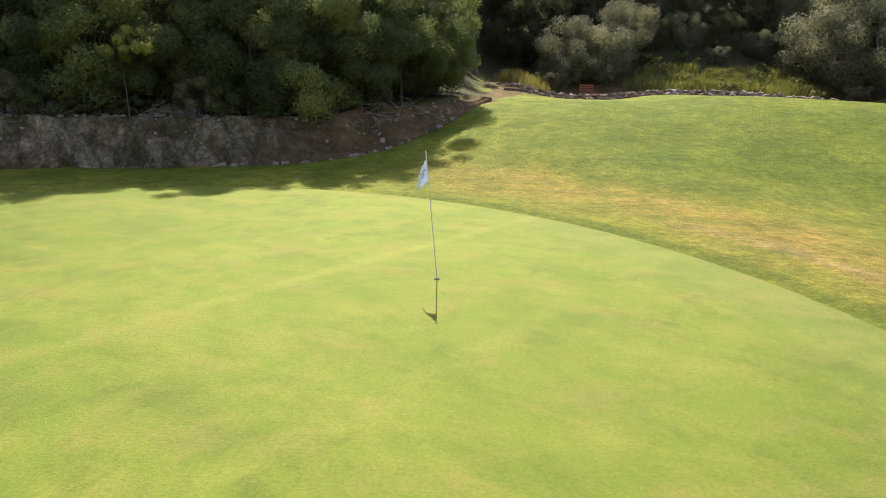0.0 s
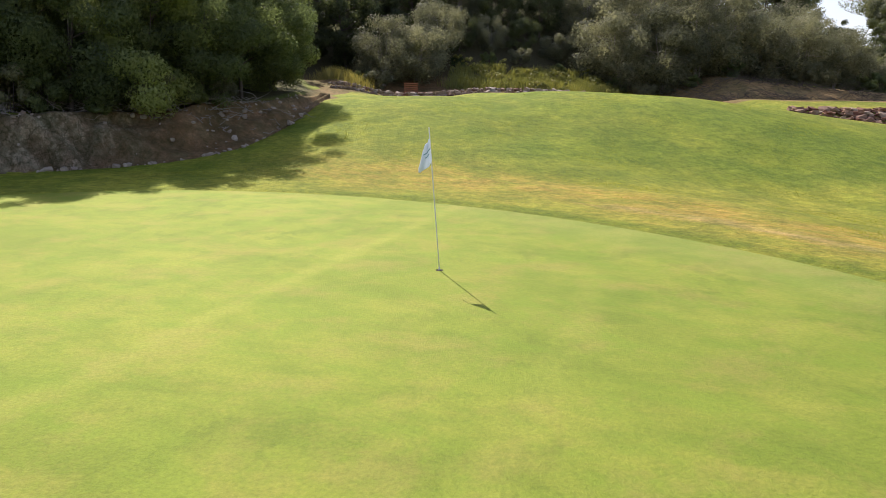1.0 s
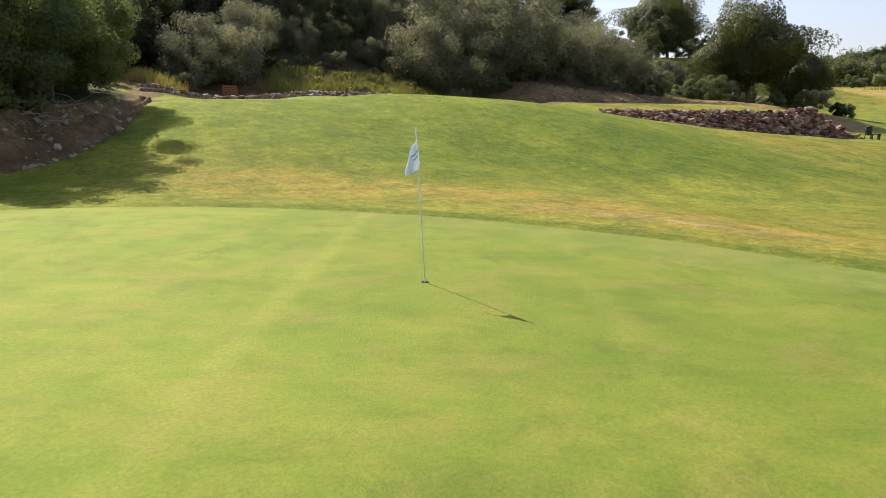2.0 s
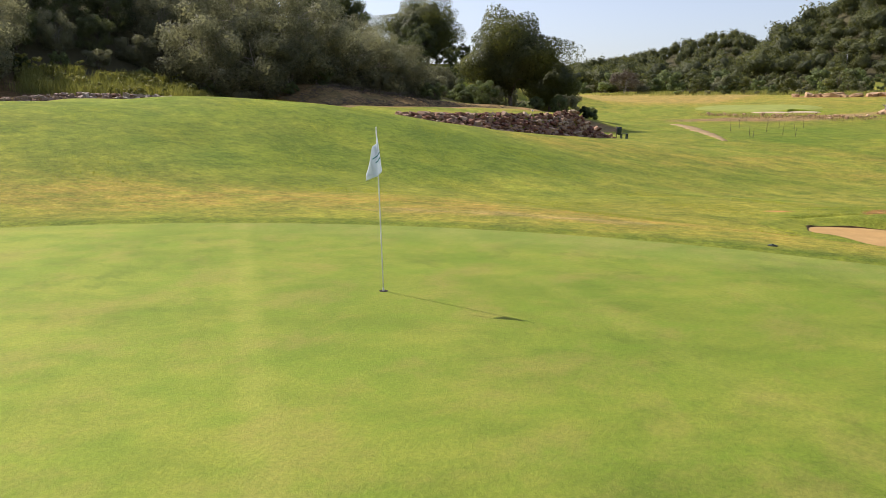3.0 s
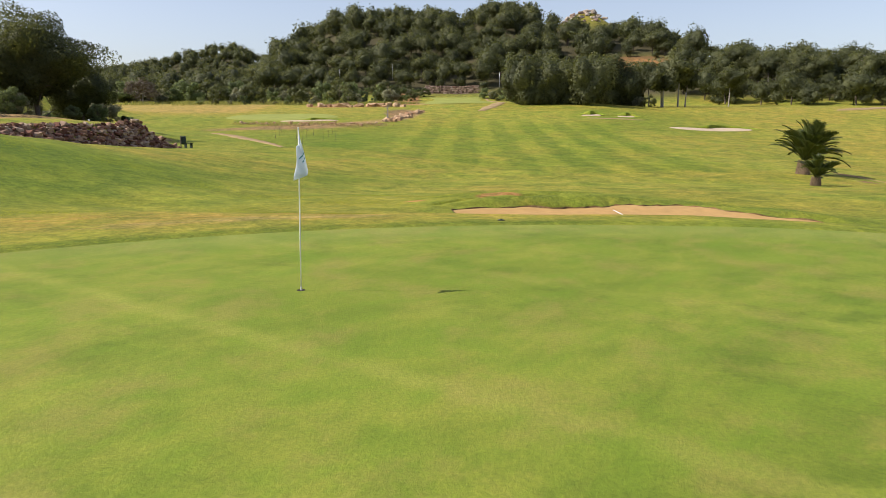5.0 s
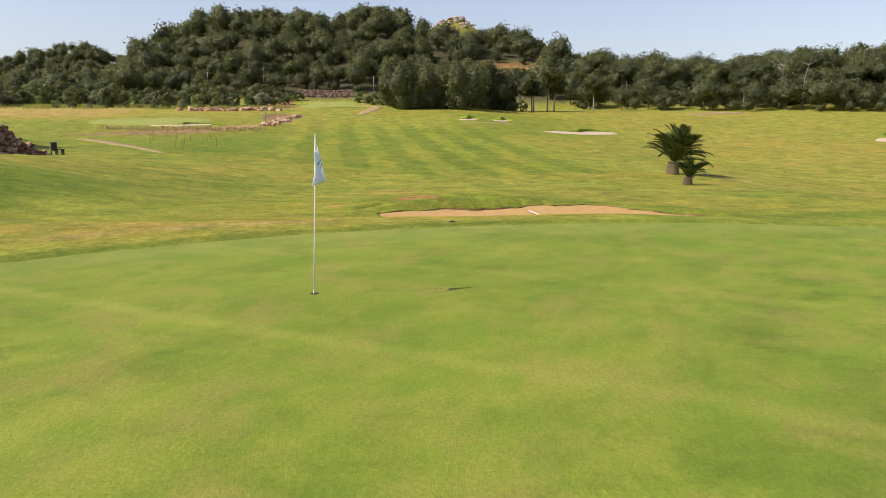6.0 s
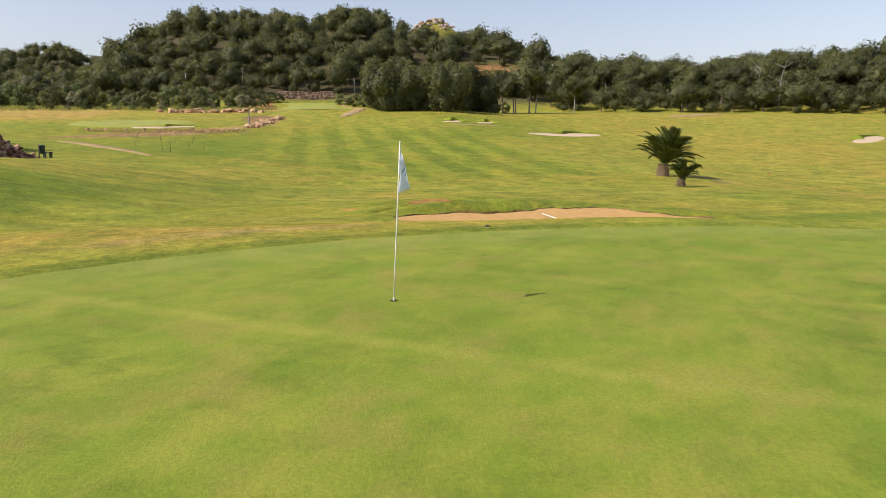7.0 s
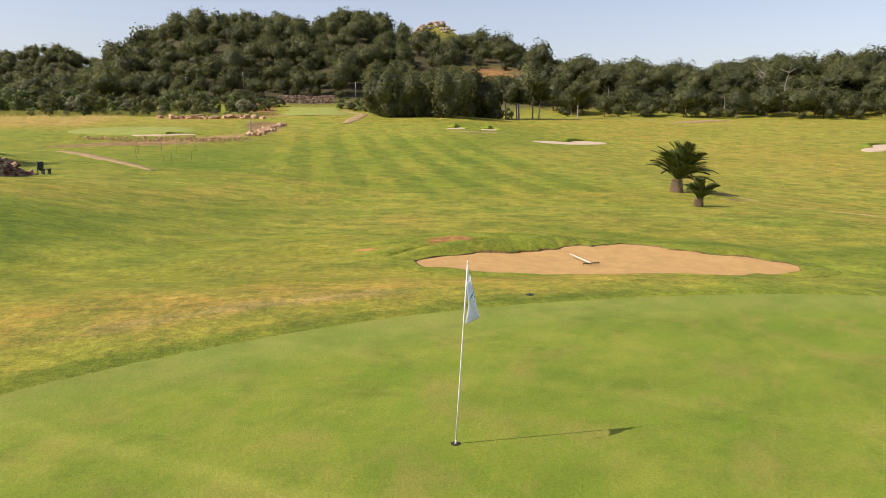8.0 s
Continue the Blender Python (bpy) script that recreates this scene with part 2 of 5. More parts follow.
def make_green():
    m, nt, b = shader("putting_green", 0.8, 0.12)
    big, mid, fine = noise_at(nt, 0.16, 4, 0.6), noise_at(nt, 0.65, 6, 0.68), noise_at(nt, 22.0, 5, 0.8)
    c = ramp(nt, mid, [(0.38, (0.128, 0.185, 0.018)), (0.49, (0.178, 0.224, 0.026)), (0.62, (0.235, 0.252, 0.038))])
    c = mix(nt, grey(nt, big, 0.42, 0.6), c, mix(nt, 0.6, c, (0.135, 0.18, 0.017)))
    swirl = noise_at(nt, 0.5, 6, 0.7, (1.7, 0.6, 1), 30, 7.0)
    c = mix(nt, calc(nt, "MULTIPLY", grey(nt, swirl, 0.48, 0.62), 0.6), c, (0.10, 0.148, 0.013))
    blot = noise_at(nt, 1.1, 7, 0.72, (1.3, 0.75, 1), -20, 19.0)
    c = mix(nt, calc(nt, "MULTIPLY", calc(nt, "MULTIPLY", grey(nt, blot, 0.5, 0.6), grey(nt, noise_at(nt, 0.2, 3, 0.6, (1, 1, 1), 0, 3.0), 0.4, 0.56)), 0.7), c, (0.085, 0.125, 0.012))
    c = mix(nt, calc(nt, "MULTIPLY", grey(nt, noise_at(nt, 0.55, 6, 0.7, (0.55, 1.6, 1), -28, 61.0), 0.5, 0.66), 0.5), c, (0.285, 0.27, 0.05))
    # pale wheel and mower tracks, (turn, offset, half-width, strength)
    co = nt.nodes.new("ShaderNodeTexCoord")
    for turn, off, half, much in TRACKS:
        mp = node(nt, "Mapping", Rotation=(0, 0, radians(turn)))
        nt.links.new(co.outputs["Object"], mp.inputs[0])
        sx = nt.nodes.new("ShaderNodeSeparateXYZ")
        nt.links.new(mp.outputs[0], sx.inputs[0])
        away = calc(nt, "ABSOLUTE", calc(nt, "SUBTRACT", calc(nt, "ADD", sx.outputs[0], calc(nt, "MULTIPLY", swirl, 0.25)), off))
        line = calc(nt, "MULTIPLY", calc(nt, "SUBTRACT", 1.0, grey(nt, calc(nt, "DIVIDE", away, half * 2), 0.15, 0.5)), grey(nt, mid, 0.3, 0.6))
        c = mix(nt, calc(nt, "MULTIPLY", line, much), c, (0.32, 0.30, 0.07))
    c = mix(nt, calc(nt, "MULTIPLY", grey(nt, noise_at(nt, 1.0, 5, 0.62, (1.5, 0.8, 1), 40, 71.0), 0.5, 0.62), 0.45), c, (0.135, 0.215, 0.016))
    thin = calc(nt, "MULTIPLY", grey(nt, noise_at(nt, 0.8, 6, 0.68, (1, 1, 1), 0, 31.0), 0.5, 0.64), 0.42)
    c = mix(nt, thin, c, (0.29, 0.21, 0.075))
    c = mix(nt, calc(nt, "MULTIPLY", calc(nt, "MULTIPLY", grey(nt, noise_at(nt, 0.9, 7, 0.75, (1.5, 0.6, 1), 12, 43.0), 0.55, 0.68), grey(nt, noise_at(nt, 0.17, 3, 0.6, (1, 1, 1), 0, 14.0), 0.45, 0.58)), 0.5), c, (0.27, 0.20, 0.06))
    c = mix(nt, 1.0, c, (1.0, 1.03, 0.85), "MULTIPLY")
    c = mix(nt, calc(nt, "MULTIPLY", attr(nt, "rim"), 0.32), c, ramp(nt, mid, [(0.38, (0.20, 0.225, 0.06)), (0.62, (0.265, 0.27, 0.085))]))
    c = mix(nt, 0.8, c, mix(nt, 1.0, c, ramp(nt, fine, [(0.34, (0.7, 0.73, 0.67)), (0.66, (1.29, 1.26, 1.22))]), "MULTIPLY"))
    turf(nt, b, c, fine, 0.02, 0.06, 0.09)
    return m


GROUND, GREEN = make_ground(), make_green()
SAND = simple("bunker_sand", (0.46, 0.285, 0.112), 0.9, spec=0.1, vary=0.13, scale=2.0)
FARGREEN = simple("far_green_turf", (0.27, 0.29, 0.07), 0.85, spec=0.1, vary=0.15, scale=0.4)
PALE_SAND = simple("pale_sand", (0.52, 0.40, 0.28), 0.9, spec=0.1, vary=0.15, scale=1.5)
BARK = simple("bark", (0.13, 0.105, 0.085), 0.9, spec=0.1, vary=0.4, scale=9)
PALE_BARK = simple("pale_bark", (0.33, 0.29, 0.25), 0.9, spec=0.1, vary=0.3, scale=9)
OAK = leafy("oak_leaf", (0.05, 0.074, 0.042), (0.27, 0.31, 0.15), 0.58, 0.55, (1.25, 1.3, 0.85))
OAKLIGHT = leafy("light_oak_leaf", (0.10, 0.135, 0.068), (0.40, 0.44, 0.21), 0.6, 0.55, (1.25, 1.3, 0.85))
OLIVE = leafy("olive_leaf", (0.115, 0.122, 0.08), (0.38, 0.375, 0.25), 0.56, 0.6, (1.1, 1.1, 0.9))
DARKOAK = leafy("dark_oak_leaf", (0.05, 0.066, 0.037), (0.19, 0.212, 0.105), 0.52, 0.55, (1.25, 1.25, 0.85))
# yellow-green lightened in place of sun, since the wood behind shades this tree
SUNTONE = leafy("sun_toned_leaf", (0.28, 0.30, 0.09), (0.55, 0.55, 0.22), 0.6)
PINE = leafy("pine_needles", (0.06, 0.072, 0.036), (0.182, 0.194, 0.09), 0.42)
DRYLEAF = leafy("bare_twigs", (0.09, 0.07, 0.055), (0.19, 0.15, 0.12), 0.15)
WEED = leafy("weed_grass", (0.14, 0.165, 0.05), (0.40, 0.38, 0.15), 0.4)
BLADE = leafy("rough_blade", (0.16, 0.225, 0.022), (0.34, 0.335, 0.06), 0.5)
PALM = leafy("palm_leaflet", (0.035, 0.055, 0.014), (0.12, 0.14, 0.035), 0.2, 0.4)
HUSK = simple("palm_husk", (0.20, 0.14, 0.085), 0.9, vary=0.45, scale=7)
WHITE = simple("white_paint", (0.80, 0.79, 0.76), 0.4, vary=0.05, scale=3)
CLOTH = leafy("flag_cloth", (0.80, 0.84, 0.90), (0.80, 0.84, 0.90), 0.55, 0.8, (1, 1, 1), False)
TEAL = simple("teal_print", (0.02, 0.23, 0.24), 0.7, vary=0.1)
DARK = simple("dark_green_plastic", (0.02, 0.035, 0.028), 0.5, vary=0.2)
HOLE = simple("hole_earth_and_shade", (0.03, 0.022, 0.015), 0.95, vary=0.3)
STEEL = simple("galvanised_steel", (0.5, 0.5, 0.5), 0.45, 0.6)
RED = simple("red_paint", (0.45, 0.05, 0.025), 0.6, vary=0.2)
RUST = simple("rusty_brown", (0.26, 0.085, 0.035), 0.8, vary=0.35, scale=3)


def make_stone(name, tones):
    m, nt, b = shader(name, 0.9, 0.2)
    o = nt.nodes.new("ShaderNodeObjectInfo")
    g = nt.nodes.new("ShaderNodeNewGeometry")
    pick = calc(nt, "FRACT", calc(nt, "ADD", o.outputs["Random"], g.outputs["Random Per Island"]))
    c = ramp(nt, pick, [(i / (len(tones) - 1), t) for i, t in enumerate(tones)])
    c = mix(nt, 0.6, c, mix(nt, 1.0, c, ramp(nt, noise_at(nt, 4.0, 6, 0.7), [(0.3, (0.5, 0.5, 0.5)), (0.7, (1.35, 1.32, 1.28))]), "MULTIPLY"))
    nt.links.new(c, b.inputs["Base Color"])
    bump(nt, b, noise_at(nt, 12.0, 5, 0.7), 0.5, 0.03)
    return m


REDSTONE = make_stone("red_stone", [(0.10, 0.043, 0.03), (0.21, 0.095, 0.062), (0.38, 0.24, 0.155), (0.13, 0.055, 0.04), (0.50, 0.38, 0.27), (0.18, 0.08, 0.055)])
PALESTONE = make_stone("pale_stone", [(0.40, 0.33, 0.26), (0.52, 0.45, 0.37), (0.34, 0.24, 0.19), (0.48, 0.40, 0.31)])
ROCK = make_stone("bank_rock", [(0.14, 0.085, 0.06), (0.36, 0.26, 0.19), (0.22, 0.135, 0.095), (0.42, 0.33, 0.26)])


# ---- builders ----
def part(name, data, material, parent=None, label=""):
    """One mesh object, under a thing or a part."""
    if isinstance(data, bmesh.types.BMesh):
        me = bpy.data.meshes.new(name)
        data.to_mesh(me)
        data.free()
        data = me
    if material and not data.materials:
        data.materials.append(material)
    ob = new(name, data)
    ob.parent = parent
    return tagged(ob, label)


def thing(name, label, category, at=None, group="", kind=""):
    ob = tagged(new(name), label, category, group, kind)
    ob.empty_display_size = 0.2
    if at is not None:
        ob.matrix_basis = at
    return ob


def mesh_np(name, verts, faces, smooth_it=False):
    """A mesh from arrays of corners and of equal-sided faces; columns 3 to 5 of the corners, if any, are their normals."""
    verts, faces = np.asarray(verts, np.float32), np.asarray(faces, np.int32)
    normals = verts[:, 3:] if verts.shape[1] == 6 else None
    verts = np.ascontiguousarray(verts[:, :3])
    me = bpy.data.meshes.new(name)
    me.vertices.add(len(verts))
    me.vertices.foreach_set("co", verts.ravel())
    n, k = faces.shape
    me.loops.add(n * k)
    me.loops.foreach_set("vertex_index", faces.ravel())
    me.polygons.add(n)
    me.polygons.foreach_set("loop_start", np.arange(0, n * k, k, dtype=np.int32))
    me.polygons.foreach_set("use_smooth", np.full(n, smooth_it or normals is not None))
    me.update(calc_edges=True)
    if normals is not None:
        me.attributes.new("custom_normal", "FLOAT_VECTOR", "POINT").data.foreach_set("vector", np.ascontiguousarray(normals).ravel())
    return me


def tube(points, radii, sides=7):
    """Corners and quads of a tapering tube along points."""
    points = np.asarray(points, float)
    way = np.gradient(points, axis=0)
    way /= np.linalg.norm(way, axis=1)[:, None] + 1e-9
    ref = np.where(np.abs(way[:, 2:3]) > 0.9, [[1.0, 0, 0]], [[0, 0, 1.0]])
    a = np.cross(way, ref)
    a /= np.linalg.norm(a, axis=1)[:, None] + 1e-9
    b = np.cross(way, a)
    ang = np.linspace(0, 2 * np.pi, sides, endpoint=False)
    ring = points[:, None] + np.asarray(radii)[:, None, None] * (np.cos(ang)[None, :, None] * a[:, None] + np.sin(ang)[None, :, None] * b[:, None])
    n = len(points)
    i, j = np.meshgrid(np.arange(n - 1), np.arange(sides), indexing="ij")
    k = (j + 1) % sides
    faces = np.stack([i * sides + j, i * sides + k, (i + 1) * sides + k, (i + 1) * sides + j], -1).reshape(-1, 4)
    return ring.reshape(-1, 3), faces


def join_np(pieces):
    vs, fs, n = [], [], 0
    for v, f in pieces:
        vs.append(v)
        fs.append(f + n)
        n += len(v)
    return np.concatenate(vs), np.concatenate(fs)


def rod(name, a, b, ra, rb, material, parent, label="", sides=10):
    """A capped round bar from a to b."""
    pts = np.linspace(a, b, 4)
    pts = np.concatenate([pts[:1], pts, pts[-1:]])
    rad = np.concatenate([[1e-4], np.linspace(ra, rb, 4), [1e-4]])
    way = (np.array(b, float) - np.array(a, float)) * 1e-5
    pts[0] -= way
    pts[-1] += way
    return part(name, mesh_np(name, *tube(pts, rad, sides), True), material, parent, label)


def block(name, size, at, material, parent, label="", bevel=0.01):
    bm = bmesh.new()
    bmesh.ops.create_cube(bm, size=1.0)
    bmesh.ops.scale(bm, vec=size, verts=bm.verts)
    bmesh.ops.bevel(bm, geom=bm.edges[:], offset=bevel, segments=2, affect="EDGES")
    ob = part(name, bm, material, parent, label)
    ob.matrix_basis = at
    return ob


def stone_mesh(seed, size=(1, 1, 1), rough=0.22):
    """A rounded broken stone, about 1 across."""
    rng = np.random.default_rng(seed)
    bm = bmesh.new()
    bmesh.ops.create_cube(bm, size=1.0)
    bmesh.ops.subdivide_edges(bm, edges=bm.edges[:], cuts=1, use_grid_fill=True)
    for v in bm.verts:
        v.co = v.co.lerp(v.co.normalized() * 0.56, 0.55)
        v.co += Vector(rng.normal(0, rough * 0.35, 3))
        v.co = Vector((v.co.x * size[0], v.co.y * size[1], v.co.z * size[2]))
    me = bpy.data.meshes.new("stone")
    bm.to_mesh(me)
    bm.free()
    return me


def arrays(me):
    v = np.empty(len(me.vertices) * 3, np.float32)
    me.vertices.foreach_get("co", v)
    f = np.array([p.vertices[:] for p in me.polygons])
    return v.reshape(-1, 3), f


# ---- the lie of the land ----
def smooth(a, b, v):
    s = np.clip((np.asarray(v, float) - a) / (b - a), 0, 1)
    return s * s * (3 - 2 * s)


def profile(knots, width):
    """A soft curve through a few (place, height) knots."""
    k = np.array(knots, float)
    fine = np.linspace(k[0, 0] - 200, k[-1, 0] + 200, 4000)
    line = np.interp(fine, k[:, 0], k[:, 1])
    n = max(1, int(width / (fine[1] - fine[0])))
    kern = np.hanning(2 * n + 3)
    soft = np.convolve(np.pad(line, n + 1, mode="edge"), kern / kern.sum(), mode="valid")
    return lambda v: np.interp(v, fine, soft)


south = profile([(7, 0), (9.3, -0.12), (12.8, -0.98), (18, -1.15), (24, -1.4), (45, -2.15), (75, -1.3), (105, 0.6), (135, 3.2), (170, 7), (230, 9), (300, 12)], 1.6)
north = profile([(-5, 2.42), (17, 2.42), (28, 1.75), (31, 1.45), (37, 0.87), (45, 0.37), (54, -0.08), (80, 0.1), (105, 0.6), (135, 3.4), (170, 6.2), (230, 8.6), (300, 12)], 3)
crest = profile([(-60, 23.5), (-41.6, 25), (-36, 24), (-33, 23.5), (-31, 20), (-27, 20.5), (-24, 21.5), (-21.9, 23), (-19.7, 25.5), (-17.5, 31.5), (-15.3, 37), (-12.6, 43.5), (-10, 47.5), (-8.2, 49.5), (-6.2, 46), (-5.2, 52.5),
                 (-3.8, 55), (-2.1, 54), (-1, 50.5), (-0.1, 46), (1, 50), (3, 51), (6.4, 50.5), (8.4, 50), (10.4, 45.5), (11.5, 41.5), (12.9, 36.5), (14.2, 31.5), (15, 23.5), (16.2, 17), (18, 11), (22, 9), (35, 6), (60, 4)], 0.45)
crest_at = profile([(-60, 320), (-20, 320), (-13, 400), (60, 400)], 4)
ridge = profile([(-5, 20), (10, 50), (15.5, 54), (16.4, 58), (17.2, 63), (18.2, 63), (20, 57), (22, 51), (24, 45), (26, 41), (29, 35), (40, 24), (60, 18)], 0.5)


bank_line = profile([(-60, 20), (-16, 25), (-8, 27.5), (-4.5, 28), (-2.4, 29.3), (-0.5, 32.7), (1.5, 38), (4, 47), (10, 70)], 1.2)  # foot of the earth bank


def tee_face(x):
    """y of the foot of the rubble face below the tee."""
    return 36.2 - 0.063 * (np.asarray(x, float) - 27.5)


def bunker_rho(x, y):
    """0 in the middle of the greenside bunker, 1 on its rim."""
    u, v = y - 3.3, x - 15.7
    wide = 2.5 + 1.15 * np.exp(-((u + 1.6) / 1.9) ** 2) * (v > 0) + 0.15 * np.sin(u * 1.7)
    return np.hypot(u / np.where(u > 0, 6.85, 7.1), v / wide)


def side_fall(y):
    """Cross fall of the ground round the bunker."""
    return 0.037 * np.clip(y - 4, -9, 9)


def height(x, y):
    x, y = np.asarray(x, float), np.asarray(y, float)
    start = np.interp(x, [8, 50, 90], [20.8, 8, -20])
    end = np.interp(x, [20, 50, 90], [37.5, 37.5, 40])
    f = smooth(start, end, y) * smooth(-9, 4, x)
    z = south(x) * (1 - f) + north(x) * f
    # the green stands on a low swell that falls away on all sides
    z = z - 1.2 * smooth(14, 40, -y + 0 * x) - 1.0 * smooth(14, 45, -x)
    # behind the crest of the bank of lawn
    z = z - 0.12 * smooth(38, 43, y) * (1 - smooth(47, 53, y)) * smooth(2, 6, x) * (1 - smooth(22, 28, x))
    # earth bank and wood
    d = y - bank_line(x)
    wood = 1 - smooth(0, 3, x)
    steep = np.interp(x, [-9, -3], [0.8, 3.6])
    rise = np.interp(x, [-10, -4, 1], [1.75, 1.5, 0.3])
    z = z + wood * rise * smooth(0, 1, d / steep)
    # hill to the north
    z = z + 14 * smooth(52, 88, y) * (1 - smooth(42, 80, x))
    z = z + 6 * smooth(34, 60, y) * (1 - smooth(-6, 4, x))
    z = z + 2.9 * smooth(40.5, 51, y) * smooth(26, 34, x) * (1 - smooth(55, 95, x))
    z = z + 0.6 * smooth(49.5, 57, y) * smooth(4, 10, x) * (1 - smooth(26, 40, x))
    # grassy knoll beside the path, and the hill that carries the far pines
    z = z + 1.0 * np.exp(-((x - 3.6) / 1.9) ** 2 - ((y - 50.5) / 3.2) ** 2)
    z = z + 10 * smooth(68, 95, y) * smooth(62, 88, x) * (1 - smooth(112, 150, x))
    # raised tee behind its rubble face
    tee = 2.0 + 0.08 * (y - 36.3)
    z = z + np.maximum(tee - z, 0) * smooth(0, 1.5, y - tee_face(x)) * (1 - smooth(47.6, 52.5, x)) * smooth(26, 29, x) * (1 - smooth(42, 47, y))
    # wooded hill and far ridge
    r, a = np.hypot(x, y - 12), np.degrees(np.arctan2(y - 12, x))
    a = np.clip(a, -90, 90)
    front = (x > 0)
    main = np.maximum(crest(a) - 9, 0) * smooth(235, crest_at(a), r) * (1 - smooth(crest_at(a) + 40, crest_at(a) + 220, r))
    far = np.maximum(ridge(a) - 12, 0) * smooth(480, 700, r)
    z = z + front * np.maximum(main, far) + 11 * np.exp(-((x - 394) / 15) ** 2 - ((y + 57) / 15) ** 2)
    # the ground by the bunker falls to the south
    z = z + side_fall(y) * smooth(9, 13, x) * (1 - smooth(20, 30, x)) + 0.055 * np.clip(y - 4, -9, 0) * np.exp(-((x - 9.6) / 2.2) ** 2) - 0.07 * smooth(-4, 2, -y) * smooth(2, 6, x)
    # mound behind the bunker
    z = z + 0.3 * np.exp(-((x - 19.9) / 1.5) ** 2 - ((y - 6.2) / 3.4) ** 2)
    z = z + 0.31 * smooth(15.6, 18.2, x) * (1 - smooth(19.5, 25, x)) * smooth(-7, -3, y) * (1 - smooth(9, 13, y))
    return z


def green_edge(a):
    """Radius of the putting green round its middle (-5.5, 8)."""
    r = 13.67 - 0.22 * np.cos(a) - 0.98 * np.sin(a) - 1.55 * np.cos(2 * a) - 0.34 * np.sin(2 * a)
    return r - 0.07 * np.cos(3 * a) + 0.19 * np.sin(3 * a) + 0.17 * np.cos(4 * a) + 0.07 * np.sin(4 * a)


def off_green(x, y):
    return np.hypot(x + 5.5, y - 8) - green_edge(np.arctan2(y - 8, x + 5.5))


def near_line(x, y, pts):
    """Distance from a line through pts."""
    best = np.full(np.shape(x), 1e9)
    for (ax, ay), (bx, by) in zip(pts, pts[1:]):
        t = np.clip(((x - ax) * (bx - ax) + (y - ay) * (by - ay)) / ((bx - ax) ** 2 + (by - ay) ** 2), 0, 1)
        best = np.minimum(best, np.hypot(x - ax - t * (bx - ax), y - ay - t * (by - ay)))
    return best


def spot(x, y, cx, cy, rx, ry=None):
    return np.exp(-((x - cx) / rx) ** 2 - ((y - cy) / (ry or rx)) ** 2)


def lay(x, y):
    """Height of the finished ground: the land with the bed of the green let in."""
    return height(x, y) + 0.03 * smooth(-0.02, 0.1, off_green(x, y)) - 0.03 * (1 - smooth(-0.3, -0.05, off_green(x, y)))


def on(x, y, sink=0.03):
    return float(lay(x, y)) - sink


def steps(fine, lo, hi, far):
    """Spacing that is fine between lo and hi and grows outwards to far."""
    mid, ends = np.arange(lo, hi + fine, fine), []
    for grow_by in (1.08, 1.03):
        out, s = [0.0], fine
        while out[-1] < far:
            s = min(s * grow_by, 120)
            out.append(out[-1] + s)
        ends.append(np.array(out[1:]))
    return np.concatenate([lo - ends[0][::-1], mid, mid[-1] + ends[1]])


def bunker_edge(a):
    lo, hi = np.zeros_like(a), np.full_like(a, 12.0)
    for _ in range(30):
        mid = (lo + hi) / 2
        inside = bunker_rho(15.7 + mid * np.cos(a), 3.3 + mid * np.sin(a)) < 1
        lo, hi = np.where(inside, mid, lo), np.where(inside, hi, mid)
    return lo + 0.12 * np.sin(a * 9) + 0.07 * np.sin(a * 23 + 1)


